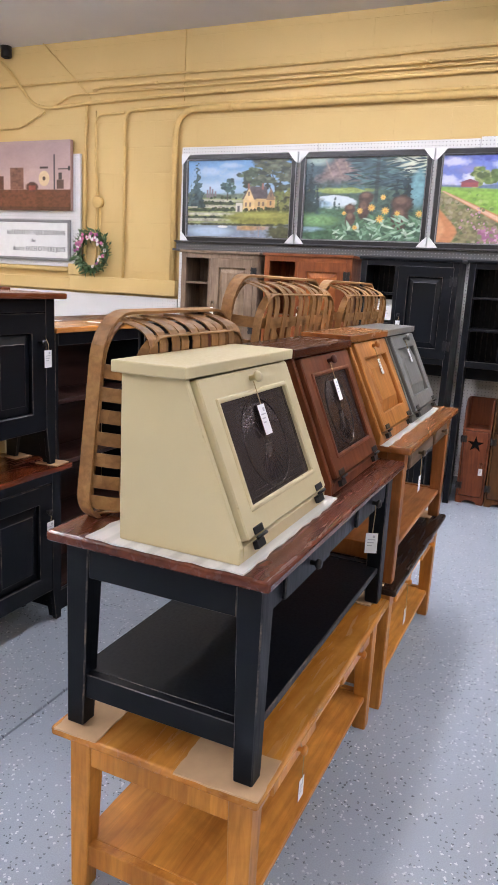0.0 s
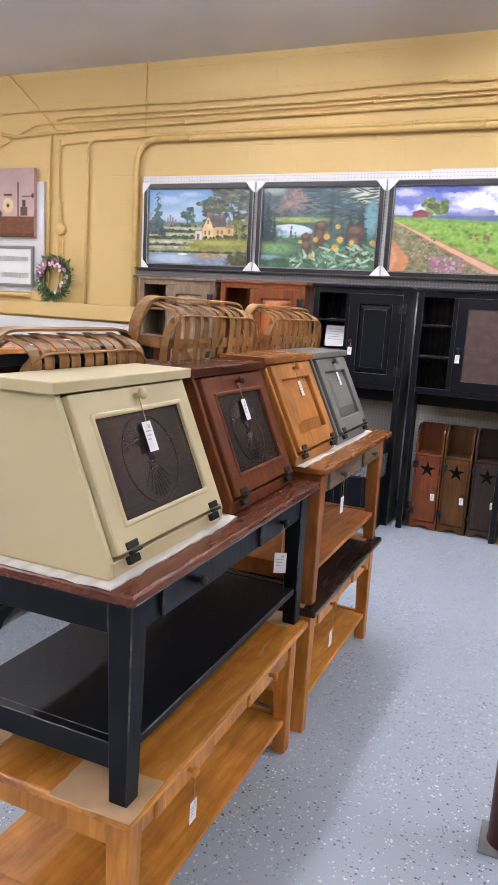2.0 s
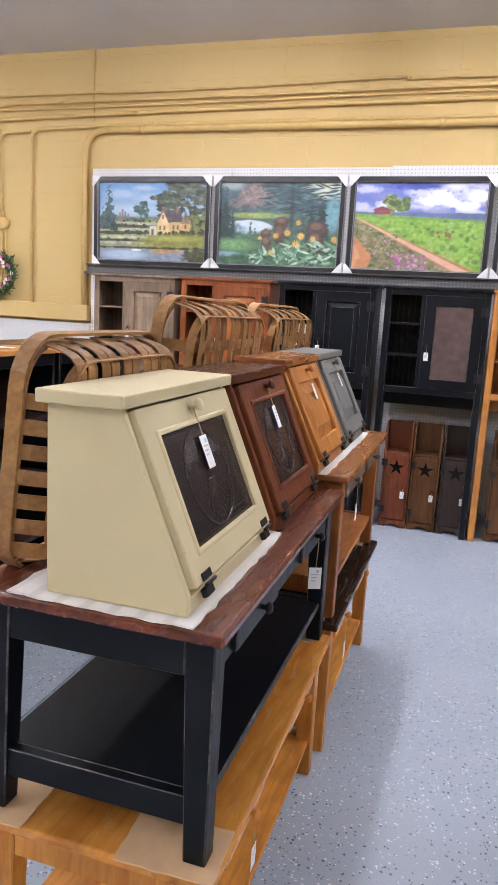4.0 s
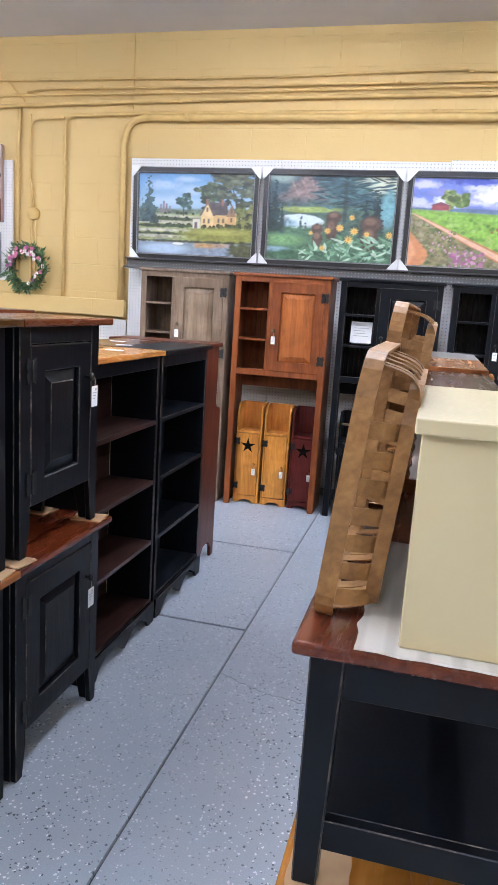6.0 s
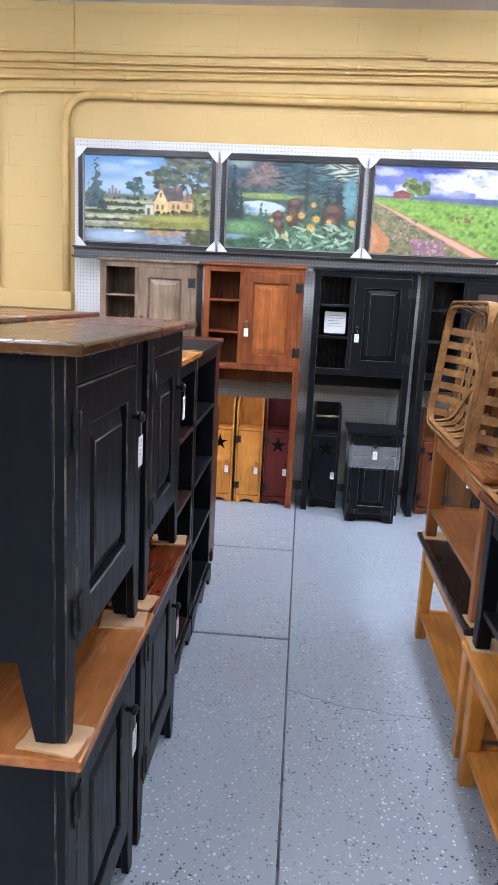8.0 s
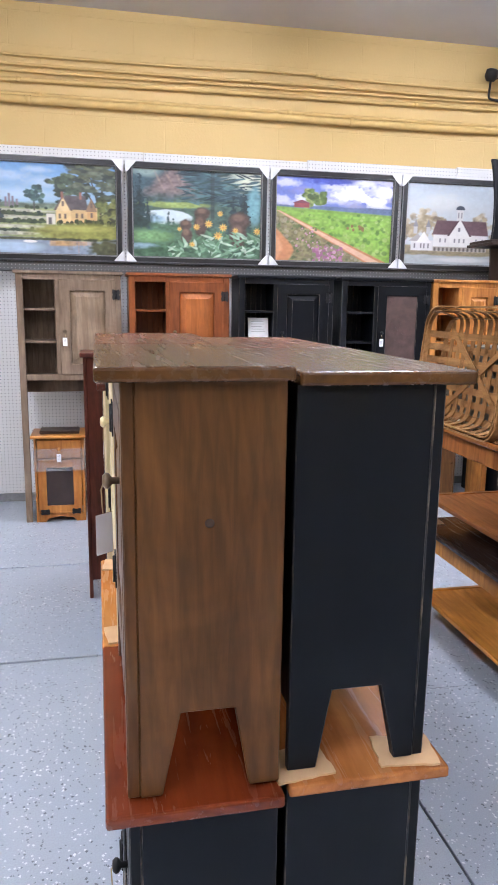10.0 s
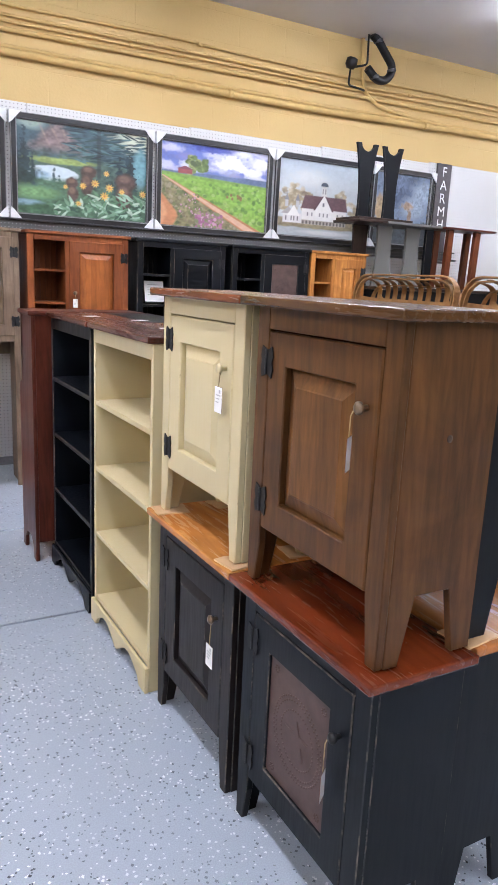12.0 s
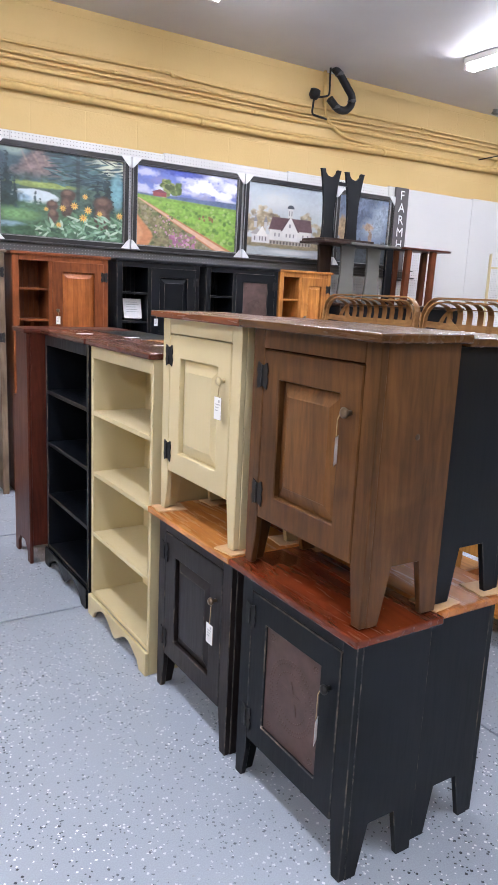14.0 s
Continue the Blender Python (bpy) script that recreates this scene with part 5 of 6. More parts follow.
def forest():
    c = Canvas(seed=2)
    c.lay(np.ones_like(c.u), (58, 86, 96), 0.35)
    c.lay(c.blob(0.95, 0.95, 0.2, 0.16, 0.8, 0.6), (206, 214, 190), 0.1)
    c.lay(c.blob(0.10, 1.0, 0.1, 0.08, 0.8, 0.6), (150, 176, 170), 0.2)
    c.lay(np.clip((1.1 - np.abs(c.u - 0.30) * 1.5 - c.v + c.rough * 0.25) * 10, 0, 1) * np.clip((c.v - 0.66) * 9, 0, 1), (126, 108, 108), 0.45)
    for x0, x1 in ((0.16, 0.24), (0.24, 0.33), (0.33, 0.38)):
        f = np.clip((1.0 - c.v) / 0.25, 0, 1)
        c.lay(np.clip((0.016 - np.abs(c.u - x0 - (x1 - x0) * f)) * 60, 0, 1) * (c.v > 0.74) * np.clip(c.f[1] * 1.2 - 0.2, 0, 1) * 0.7, (176, 148, 134), 0.3)
    c.lay(c.below(0.68, 0.08, 0.3), (70, 98, 88), 0.5)
    c.lay(c.blob(0.33, 0.605, 0.24, 0.035, 0.5, 0.6), (146, 168, 84), 0.3)
    c.lay(c.blob(0.25, 0.46, 0.20, 0.085, 0.15, 0.25), (206, 224, 234), 0.06)
    c.lay(c.blob(0.16, 0.43, 0.08, 0.05, 0.5, 0.5), (150, 184, 212), 0.1)
    # hanging boughs
    for k in range(130):
        x, y = c.rnd.uniform(0.38, 1.0), c.rnd.uniform(0.62, 1.0)
        c.leaf(x, y, c.rnd.uniform(0.04, 0.10), 0.011, c.rnd.choice((-0.35, 0.35, 0.1, 3.3)) + c.rnd.uniform(-0.2, 0.2), c.rnd.choice(((38, 66, 76), (54, 88, 98), (28, 48, 58), (76, 116, 122), (44, 74, 70))))
    c.lay(c.rect(0.60, 0.63, 0.45, 1.0) * 0.6, (40, 46, 54), 0.3)
    c.lay(c.blob(0.95, 0.62, 0.06, 0.22, 0.5), (104, 160, 172), 0.25)
    for x, h, w in ((0.86, 0.86, 0.09), (0.78, 0.74, 0.06), (0.05, 0.95, 0.08), (0.0, 0.8, 0.07), (0.11, 0.72, 0.04)):
        c.pine(x, 0.28, h, w, (32, 54, 62))
    c.lay(c.blob(0.02, 0.30, 0.14, 0.26, 0.5, 0.6), (34, 58, 58), 0.5)
    for x, h in ((0.27, 0.55), (0.31, 0.47)):
        c.pine(x, 0.26, h, 0.034, (58, 86, 96))
    c.lay(c.below(0.33, 0.1, 0.35), (76, 116, 88), 0.45)
    c.lay(c.blob(0.12, 0.24, 0.17, 0.07, 0.6, 0.8), (112, 158, 100), 0.35)
    c.lay(c.blob(0.06, 0.12, 0.12, 0.035, 0.6, 0.6), (130, 166, 190), 0.2)
    c.lay(c.blob(0.2, 0.06, 0.2, 0.06, 0.6, 0.8), (58, 96, 68), 0.4)
    # dark brown rounded masses among the flowers
    for x, y, rx, ry in ((0.535, 0.52, 0.06, 0.075), (0.52, 0.38, 0.05, 0.12), (0.405, 0.38, 0.05, 0.065), (0.41, 0.26, 0.045, 0.1), (0.83, 0.45, 0.085, 0.10), (0.82, 0.28, 0.07, 0.15)):
        c.lay(c.blob(x, y, rx, ry, 0.35, 0.3), (84, 64, 58), 0.35)
        c.lay(c.blob(x - rx * 0.1, y + ry * 0.35, rx * 0.55, ry * 0.4, 0.7, 0.4) * 0.8, (132, 100, 82), 0.25)
    for k in range(150):
        x, y = c.rnd.uniform(0.26, 1.0), c.rnd.uniform(0.0, 0.30)
        if y < 0.10 + 0.24 * min(1, (x - 0.2) * 2):
            c.leaf(x, y, c.rnd.uniform(0.03, 0.07), 0.014, c.rnd.uniform(0.3, 2.8), c.rnd.choice(((150, 188, 164), (112, 156, 124), (184, 208, 188), (70, 108, 84), (92, 140, 104), (54, 88, 70))))
    for x, y, r in ((0.675, 0.525, 0.032), (0.585, 0.40, 0.042), (0.70, 0.365, 0.044), (0.66, 0.265, 0.046), (0.49, 0.36, 0.036), (0.80, 0.335, 0.032), (0.455, 0.155, 0.032), (0.975, 0.33, 0.04), (0.355, 0.33, 0.025)):
        c.bloom(x, y, r, (240, 186, 62), (196, 124, 40))
    return c


def dirt_road():
    c = Canvas(seed=3)
    c.lay(np.ones_like(c.u), (104, 124, 208), 0.12)
    for k in range(34):
        c.lay(c.blob(c.rnd.uniform(0, 1), c.rnd.uniform(0.66, 1.0), 0.09, 0.045, 0.8, 1.2) * 0.8, c.rnd.choice(((232, 236, 248), (186, 192, 230), (134, 136, 204), (220, 222, 244), (150, 150, 196))), 0.08)
    for x, y in ((0.66, 0.86), (0.74, 0.78), (0.60, 0.80), (0.86, 0.75), (0.95, 0.86)):
        c.lay(c.blob(x, y, 0.10, 0.06, 0.5, 0.9), (244, 246, 252), 0.05)
    c.lay(c.blob(0.45, 0.97, 0.2, 0.05, 0.6, 0.9), (66, 84, 188), 0.15)
    c.lay(c.below(0.665, 0.015, 0.03), (92, 112, 158), 0.2)
    for k in range(30):
        c.lay(c.blob(0.33 + c.rnd.gauss(0, 0.045), 0.745 + c.rnd.gauss(0, 0.055), 0.03, 0.034, 0.5, 1.0), c.rnd.choice(((126, 148, 76), (96, 122, 58), (156, 170, 98), (84, 104, 60))), 0.35)
    c.lay(c.rect(0.15, 0.28, 0.64, 0.695), (158, 70, 78), 0.12)
    c.lay(c.roof(0.13, 0.30, 0.69, 0.735), (132, 66, 84), 0.12)
    edge = 0.655 - 0.065 * c.u
    c.lay(np.clip((edge - c.v) * 70, 0, 1), (126, 168, 66), 0.2)
    c.lay(np.clip((edge - 0.03 - c.v) * 40, 0, 1), (134, 182, 62), 0.25)
    for k in range(170):
        x, y = c.rnd.uniform(0.2, 1), c.rnd.uniform(0.1, 0.58)
        c.lay(c.blob(x, y, 0.012 + 0.02 * (0.6 - y), 0.014 + 0.03 * (0.6 - y), 0.6, 0.9) * 0.8, c.rnd.choice(((106, 152, 58), (156, 196, 90), (90, 134, 54), (148, 186, 76), (170, 200, 110))), 0.2)
    for k in range(8):
        c.lay(c.blob(c.rnd.uniform(0.6, 0.76), c.rnd.uniform(0.38, 0.46), 0.012, 0.02, 0.5, 0.8), (142, 106, 62), 0.2)
    fall = np.clip((0.60 - c.v) / 0.60, 0, 1)
    mid = 0.86 * fall + 0.01
    c.lay(np.clip((mid - c.u) * 30, 0, 1) * (c.v < 0.58), (134, 128, 88), 0.4)
    for k in range(150):
        y = c.rnd.uniform(0.0, 0.5)
        x = c.rnd.uniform(0.0, 0.86 * (0.6 - y) / 0.6)
        c.lay(c.blob(x, y, 0.014, 0.02, 0.5, 0.9), c.rnd.choice(((112, 124, 74), (150, 140, 110), (96, 108, 66), (160, 150, 124), (130, 120, 90))), 0.2)
    c.lay(np.clip((0.014 + 0.085 * fall - np.abs(c.u - mid)) * 70 + 0.5, 0, 1) * (c.v < 0.6), (196, 122, 78), 0.12)
    c.lay(np.clip((0.008 + 0.05 * fall - np.abs(c.u - mid + 0.012 * fall)) * 50 + 0.5, 0, 1) * (c.v < 0.6), (224, 176, 150), 0.08)
    c.lay(np.clip((0.17 - 0.9 * np.abs(c.v - 0.12) ** 1.3 - c.u + c.rough * 0.03) * 50, 0, 1) * (c.v < 0.46), (206, 134, 82), 0.12)
    c.lay(np.clip((0.07 - 0.6 * np.abs(c.v - 0.15) ** 1.3 - c.u) * 40, 0, 1) * (c.v < 0.4), (222, 158, 108), 0.1)
    c.specks(110, 0.32, 0.58, 0.0, 0.19, 0.02, ((186, 112, 160), (206, 150, 186), (162, 92, 140), (128, 138, 92), (150, 130, 120)))
    c.specks(40, 0.16, 0.36, 0.16, 0.40, 0.013, ((196, 140, 170), (160, 154, 110), (120, 128, 80)))
    return c


def white_barn():
    c = Canvas(seed=4)
    c.lay(np.ones_like(c.u), (204, 214, 220), 0.05)
    c.lay(np.clip((c.v - 0.7) * 2.5, 0, 1), (180, 198, 214), 0.06)
    c.lay(c.blob(0.35, 0.78, 0.2, 0.1, 0.8, 0.8) * 0.7, (226, 230, 230), 0.04)
    for cx, cy, sx, sy, nn in ((0.17, 0.50, 0.055, 0.075, 50), (0.05, 0.42, 0.04, 0.06, 30), (0.33, 0.50, 0.03, 0.05, 24), (0.70, 0.48, 0.05, 0.06, 34), (0.90, 0.36, 0.05, 0.08, 40)):
        for k in range(nn):
            c.lay(c.blob(cx + c.rnd.gauss(0, sx), cy + c.rnd.gauss(0, sy), 0.03, 0.035, 0.6, 1.0) * 0.8, c.rnd.choice(((190, 172, 134), (168, 152, 116), (204, 190, 156), (144, 130, 108))), 0.2)
    c.lay(c.below(0.24, 0.02, 0.04), (158, 144, 112), 0.25)
    # long white barn under a dull red roof
    c.lay(c.rect(0.27, 0.79, 0.17, 0.39), (236, 236, 234), 0.04)
    slope = np.clip((c.v - 0.37) * 90, 0, 1) * np.clip((0.56 - c.v) * 90, 0, 1)
    c.lay(slope * np.clip((c.u - 0.25 - 0.22 * (c.v - 0.37)) * 90, 0, 1) * np.clip((0.81 - c.u - 0.18 * (c.v - 0.37)) * 90, 0, 1), (112, 82, 90), 0.15)
    c.lay(c.roof(0.40, 0.64, 0.36, 0.60), (96, 72, 80), 0.1)
    c.lay(c.roof(0.415, 0.625, 0.35, 0.575), (240, 240, 238), 0.04)
    c.lay(c.rect(0.43, 0.61, 0.17, 0.37), (240, 240, 238), 0.04)
    c.lay(c.rect(0.485, 0.545, 0.56, 0.69), (222, 224, 224), 0.06)
    for x in (0.495, 0.525):
        c.lay(c.rect(x, x + 0.01, 0.59, 0.66), (120, 124, 132), 0.1)
    c.lay(c.blob(0.515, 0.70, 0.042, 0.045, 0.2, 0.1) * (c.v > 0.69), (78, 88, 104), 0.1)
    c.lay(c.rect(0.27, 0.79, 0.17, 0.225), (176, 168, 158), 0.15)
    for k in range(13):
        c.lay(c.rect(0.28 + 0.04 * k, 0.30 + 0.04 * k, 0.17, 0.215), (104, 96, 92), 0.1)
    for x in (0.33, 0.38, 0.47, 0.515, 0.56, 0.68, 0.74):
        c.lay(c.rect(x, x + 0.014, 0.28, 0.33), (128, 132, 140), 0.1)
    c.lay(c.rect(0.505, 0.525, 0.42, 0.47), (120, 124, 132), 0.1)
    # small white chapel
    c.lay(c.rect(0.06, 0.27, 0.17, 0.30), (226, 226, 226), 0.05)
    c.lay(c.roof(0.04, 0.20, 0.29, 0.38), (176, 172, 174), 0.08)
    c.lay(c.roof(0.11, 0.25, 0.27, 0.41), (242, 242, 240), 0.04)
    for x in (0.08, 0.20):
        c.lay(c.rect(x, x + 0.035, 0.38, 0.47), (196, 198, 202), 0.06)
        c.lay(c.roof(x - 0.008, x + 0.043, 0.465, 0.56), (140, 142, 150), 0.08)
    for x in (0.09, 0.15, 0.18, 0.22):
        c.lay(c.rect(x, x + 0.012, 0.20, 0.26), (84, 86, 94), 0.1)
    c.lay(c.below(0.165, 0.015, 0.03), (150, 138, 104), 0.25)
    c.lay(c.below(0.115, 0.02, 0.05), (176, 186, 192), 0.1)
    c.lay(c.blob(0.55, 0.06, 0.25, 0.03, 0.7), (212, 216, 218), 0.05)
    return c


def blue_hills():
    c = Canvas(seed=5)
    c.lay(np.ones_like(c.u), (108, 128, 156), 0.2)
    for k in range(7):
        c.lay(c.blob(c.rnd.uniform(0, 1), c.rnd.uniform(0.3, 0.9), 0.25, 0.16, 0.6, 0.8), c.rnd.choice(((70, 88, 116), (140, 158, 180), (54, 70, 96), (92, 110, 140))), 0.3)
    c.lay(c.below(0.3, 0.06, 0.3), (66, 74, 80), 0.4)
    c.lay(c.blob(0.62, 0.56, 0.11, 0.06, 0.5, 0.8), (170, 140, 112), 0.3)
    c.lay(c.blob(0.66, 0.36, 0.04, 0.18, 0.5, 0.6), (150, 124, 104), 0.3)
    c.lay(c.blob(0.1, 0.5, 0.1, 0.2, 0.5), (176, 150, 110), 0.3)
    return c


FR = [plain((0.012, 0.013, 0.016), "black_frame_lacquer", 0.28, 0, 0.2, 40), STEEL_GREY]


def framed(x0, x1, canvas, label):
    z0, h, w, s = 1.765, 0.697, x1 - x0, 0.042
    t = thing("framed_painting", pose((x0 + x1) / 2, 5.545, z0, 1.0, 0, 0), label, "painting", "framed paintings")
    part("frame", frame_ring(-w / 2, w / 2, 0, h, s, s, -0.032, 0.0, 0.006), FR, t, "glossy black moulded frame")
    part("inner_lip", frame_ring(-w / 2 + s - 0.004, w / 2 - s + 0.004, s - 0.004, h - s + 0.004, 0.008, 0.008, -0.02, -0.008, 0.002), FR, t)
    cv = canvas.object("canvas", w - 2 * s - 0.006, h - 2 * s - 0.006, t, "painted canvas")
    cv.location = (0, -0.008, s + 0.003)
    part("backing", box(-w / 2 + 0.01, w / 2 - 0.01, -0.006, -0.001, 0.01, h - 0.01, 0), CARD, t)
    for sx in (-1, 1):
        for sz in (0, 1):
            q, e = sx * (w / 2 + 0.004), (h + 0.004 if sz else -0.004)
            d = -1 if sz else 1
            bm = bmesh.new()
            prism(bm, [(q, e), (q - sx * 0.075, e), (q - sx * 0.062, e + d * 0.018), (q - sx * 0.018, e + d * 0.068), (q, e + d * 0.082)], "y", -0.040, -0.034)
            prism(bm, [(q, e), (q + sx * 0.004, e), (q + sx * 0.004, e + d * 0.08), (q, e + d * 0.08)], "y", -0.040, -0.002)
            part("corner_guard", bm, CARD_WHITE, t, "white cardboard corner guard")
    return t


framed(-3.232, -2.205, cottage(), "framed painting of a yellow cottage beside a pond")
framed(-2.172, -1.142, forest(), "framed painting of a dark forest lake with yellow flowers")
framed(-1.112, -0.098, dirt_road(), "framed painting of a dirt road through green fields")
framed(-0.068, 0.915, white_barn(), "framed painting of a white barn with red roof")
framed(0.945, 1.66, blue_hills(), "framed painting of blue misty hills")


def still_life():
    c = Canvas(seed=6)
    c.lay(np.ones_like(c.u), (196, 164, 160), 0.06)
    c.lay(c.above(0.7, 0.6, 0.6), (172, 142, 142), 0.06)
    c.lay(c.below(0.30, 0.015, 0.01), (112, 62, 40), 0.25)
    c.lay(c.below(0.05, 0.02, 0.01), (84, 46, 32), 0.2)
    c.lay(c.rect(0.30, 0.46, 0.30, 0.62), (128, 84, 68), 0.3)
    c.lay(c.rect(0.10, 0.22, 0.30, 0.50), (96, 56, 44), 0.3)
    c.lay(c.blob(0.56, 0.34, 0.075, 0.07, 0.3, 0.2), (92, 54, 50), 0.3)
    c.lay(c.rect(0.52, 0.60, 0.29, 0.36), (150, 66, 58), 0.2)
    c.lay(c.blob(0.70, 0.46, 0.062, 0.11, 0.15, 0.05), (222, 196, 150), 0.08)
    c.lay(c.blob(0.70, 0.46, 0.018, 0.03, 0.3, 0.05), (90, 70, 56), 0.1)
    c.lay(c.rect(0.652, 0.748, 0.60, 0.63), (70, 52, 48), 0.2)
    c.lay(c.rect(0.81, 0.826, 0.30, 0.80), (52, 48, 60), 0.2)
    c.lay(c.rect(0.845, 0.925, 0.31, 0.44), (92, 66, 58), 0.2)
    c.lay(c.rect(0.865, 0.905, 0.44, 0.54), (64, 52, 52), 0.2)
    c.lay(c.rect(0.86, 0.98, 0.585, 0.60), (52, 46, 48), 0.2)
    c.lay(c.blob(0.985, 0.60, 0.015, 0.035, 0.3, 0.1), (52, 46, 48), 0.2)
    return c


t = thing("canvas_print", pose(-4.925, 5.545, 2.005), "unframed canvas print of kitchen antiques on a table", "canvas print")
part("stretcher", box(-0.51, 0.51, -0.038, 0.0, 0, 0.615, 0.003, 1, False), plain((0.36, 0.22, 0.19), "canvas_edge", 0.7), t)
still_life().object("canvas", 1.02, 0.615, t, "painted canvas").location = (0, -0.0405, 0)


def lettering(name, text, size, x, y, z, mat, parent, align="CENTER", rz=0.0):
    cu = bpy.data.curves.new(name, "FONT")
    cu.body, cu.size, cu.align_x, cu.extrude = text, size, align, 0.0006
    tmp = new(name, cu)
    me = bpy.data.meshes.new_from_object(tmp.evaluated_get(bpy.context.evaluated_depsgraph_get()))
    bpy.data.objects.remove(tmp)
    me.materials.clear()
    me.materials.append(mat)
    ob = new(name, me)
    ob.parent = parent
    ob.matrix_basis = pose(x, y, z, 90, 0, rz)
    return ob


t = thing("wall_sign", pose(-4.90, 5.545, 1.548), "white wooden sign in a grey frame with dark lettering", "sign")
part("board", box(-0.44, 0.44, -0.016, 0.0, 0.02, 0.355, 0.002, 1, False), plain((0.78, 0.78, 0.77), "sign_board_white", 0.55, 0, 0.04), t)
part("frame", frame_ring(-0.46, 0.46, 0, 0.375, 0.026, 0.026, -0.026, 0.001, 0.003), [STEEL_GREY, STEEL_GREY], t)
lettering("lettering", "half EACH OTHERS SORROWS", 0.062, 0.405, -0.0175, 0.235, INK, t, "RIGHT").scale.x = 0.86
lettering("lettering", "the", 0.05, 0.02, -0.0175, 0.165, INK, t)
lettering("lettering", "double EACH OTHERS JOYS", 0.062, 0.405, -0.0175, 0.085, INK, t, "RIGHT").scale.x = 0.86

t = thing("wall_sign", pose(1.778, 5.52, 1.66), "dark grey vertical board with white capital letters", "sign")
part("board", box(-0.088, 0.088, 0.0, 0.02, 0.0, 0.905, 0.003, 1, False), plain((0.085, 0.075, 0.08), "sign_board_dark", 0.6, 0, 0.2), t)
for i, ch in enumerate("FARMH"):
    lettering("letter", ch, 0.125, 0.0, -0.002, 0.79 - 0.118 * i, TAG_WHITE, t)

# ---- wreath ----


def wreath(m):
    t = thing("wreath", m, "green leaf wreath with pink and white flowers", "wreath")
    rnd = random.Random(11)
    bm = bmesh.new()
    ring = [(0.135 * math.cos(6.28319 * k / 40), 0, 0.135 * math.sin(6.28319 * k / 40)) for k in range(41)]
    tube(bm, ring, 0.014, 6)
    part("hoop", bm, plain((0.12, 0.08, 0.04), "twig", 0.8), t)
    g = [plain((0.055, 0.12, 0.04), "leaf_green", 0.5, 0, 0.4, 30), plain((0.10, 0.17, 0.07), "leaf_light", 0.5, 0, 0.3, 30)]
    bm = bmesh.new()
    for k in range(620):
        a = rnd.uniform(0, 6.28319)
        r = 0.135 + rnd.uniform(-0.03, 0.035)
        o = Vector((r * math.cos(a), rnd.uniform(-0.045, 0.0), r * math.sin(a)))
        d = Vector((math.cos(a + rnd.uniform(-1.3, 2.3)), rnd.uniform(-0.7, 0.1), math.sin(a + rnd.uniform(-1.3, 2.3)))).normalized()
        s = d.cross(Vector((rnd.uniform(-1, 1), rnd.uniform(-1, 1), rnd.uniform(-1, 1)))).normalized()
        ln, w = rnd.uniform(0.03, 0.075), rnd.uniform(0.005, 0.01)
        f = bm.faces.new([bm.verts.new(q) for q in (o, o + d * ln * 0.5 + s * w, o + d * ln, o + d * ln * 0.5 - s * w)])
        f.material_index = rnd.randint(0, 1)
    tagged(part("leaves", bm, g, t), kind="stuff")
    for c, n, nm, arcs in (((0.55, 0.16, 0.28), 16, "pink_flower", (0.4, 3.6)), ((0.80, 0.72, 0.70), 18, "white_flower", (0.0, 4.6)), ((0.36, 0.10, 0.26), 8, "purple_flower", (1.2, 3.4))):
        mt = plain(c, nm, 0.6, 0, 0.25, 60)
        for k in range(n):
            a = rnd.uniform(*arcs) if k % 3 else rnd.uniform(0, 6.28)
            r = 0.135 + rnd.uniform(-0.03, 0.025)
            o = Vector((r * math.cos(a), -0.05 + rnd.uniform(-0.012, 0.01), r * math.sin(a)))
            bm = bmesh.new()
            for p in range(6):
                b = 6.28319 * p / 6
                e = Vector((math.cos(b), -0.35, math.sin(b)))
                sd = Vector((-math.sin(b), 0, math.cos(b)))
                q = rnd.uniform(0.013, 0.02)
                bm.faces.new([bm.verts.new(v) for v in (o, o + e * q * 0.6 + sd * q * 0.5, o + e * q, o + e * q * 0.6 - sd * q * 0.5)])
            part("flower", bm, mt, t)
    return t


wreath(pose(-4.172, 5.53, 1.640) @ Matrix.Scale(1.1, 4))

# ---- black tube gear near the ceiling ----
t = thing("wall_bracket", pose(0, 0, 0), "black corrugated hose and bracket hanging from the ceiling", "bracket")
bm = bmesh.new()
path = bent([(0.745, 5.43, 3.45), (0.819, 5.43, 3.409), (0.906, 5.43, 3.322), (0.979, 5.43, 3.25), (0.972, 5.43, 3.177), (0.91, 5.43, 3.118), (0.818, 5.43, 3.117), (0.72, 5.43, 3.189)], 0.05, 5)
tube(bm, path, 0.034, 14)
hose = part("hose", bm, IRON, t, "black rubber hose")
for q in (path[3], path[len(path) // 2], path[-3]):
    bm = bmesh.new()
    lathe(bm, [(0.036, -0.014), (0.040, -0.010), (0.040, 0.010), (0.036, 0.014)], q, Vector((0.3, 0, -1)), 12)
    part("band", bm, METAL_DK, hose)
bm = bmesh.new()
tube(bm, bent([(0.725, 5.45, 3.45), (0.73, 5.45, 3.22), (0.60, 5.5, 3.19)], 0.03), 0.009)
tube(bm, bent([(0.60, 5.5, 3.19), (0.60, 5.52, 3.06), (0.8, 5.55, 3.05)], 0.03), 0.009)
part("rod", bm, IRON, t)
bm = bmesh.new()
lathe(bm, [(0.03, -0.03), (0.05, 0.0), (0.045, 0.05), (0.02, 0.06)], (0.60, 5.5, 3.21), (0, -0.4, 1), 14)
part("lamp_head", bm, IRON, t, "black swivel head")
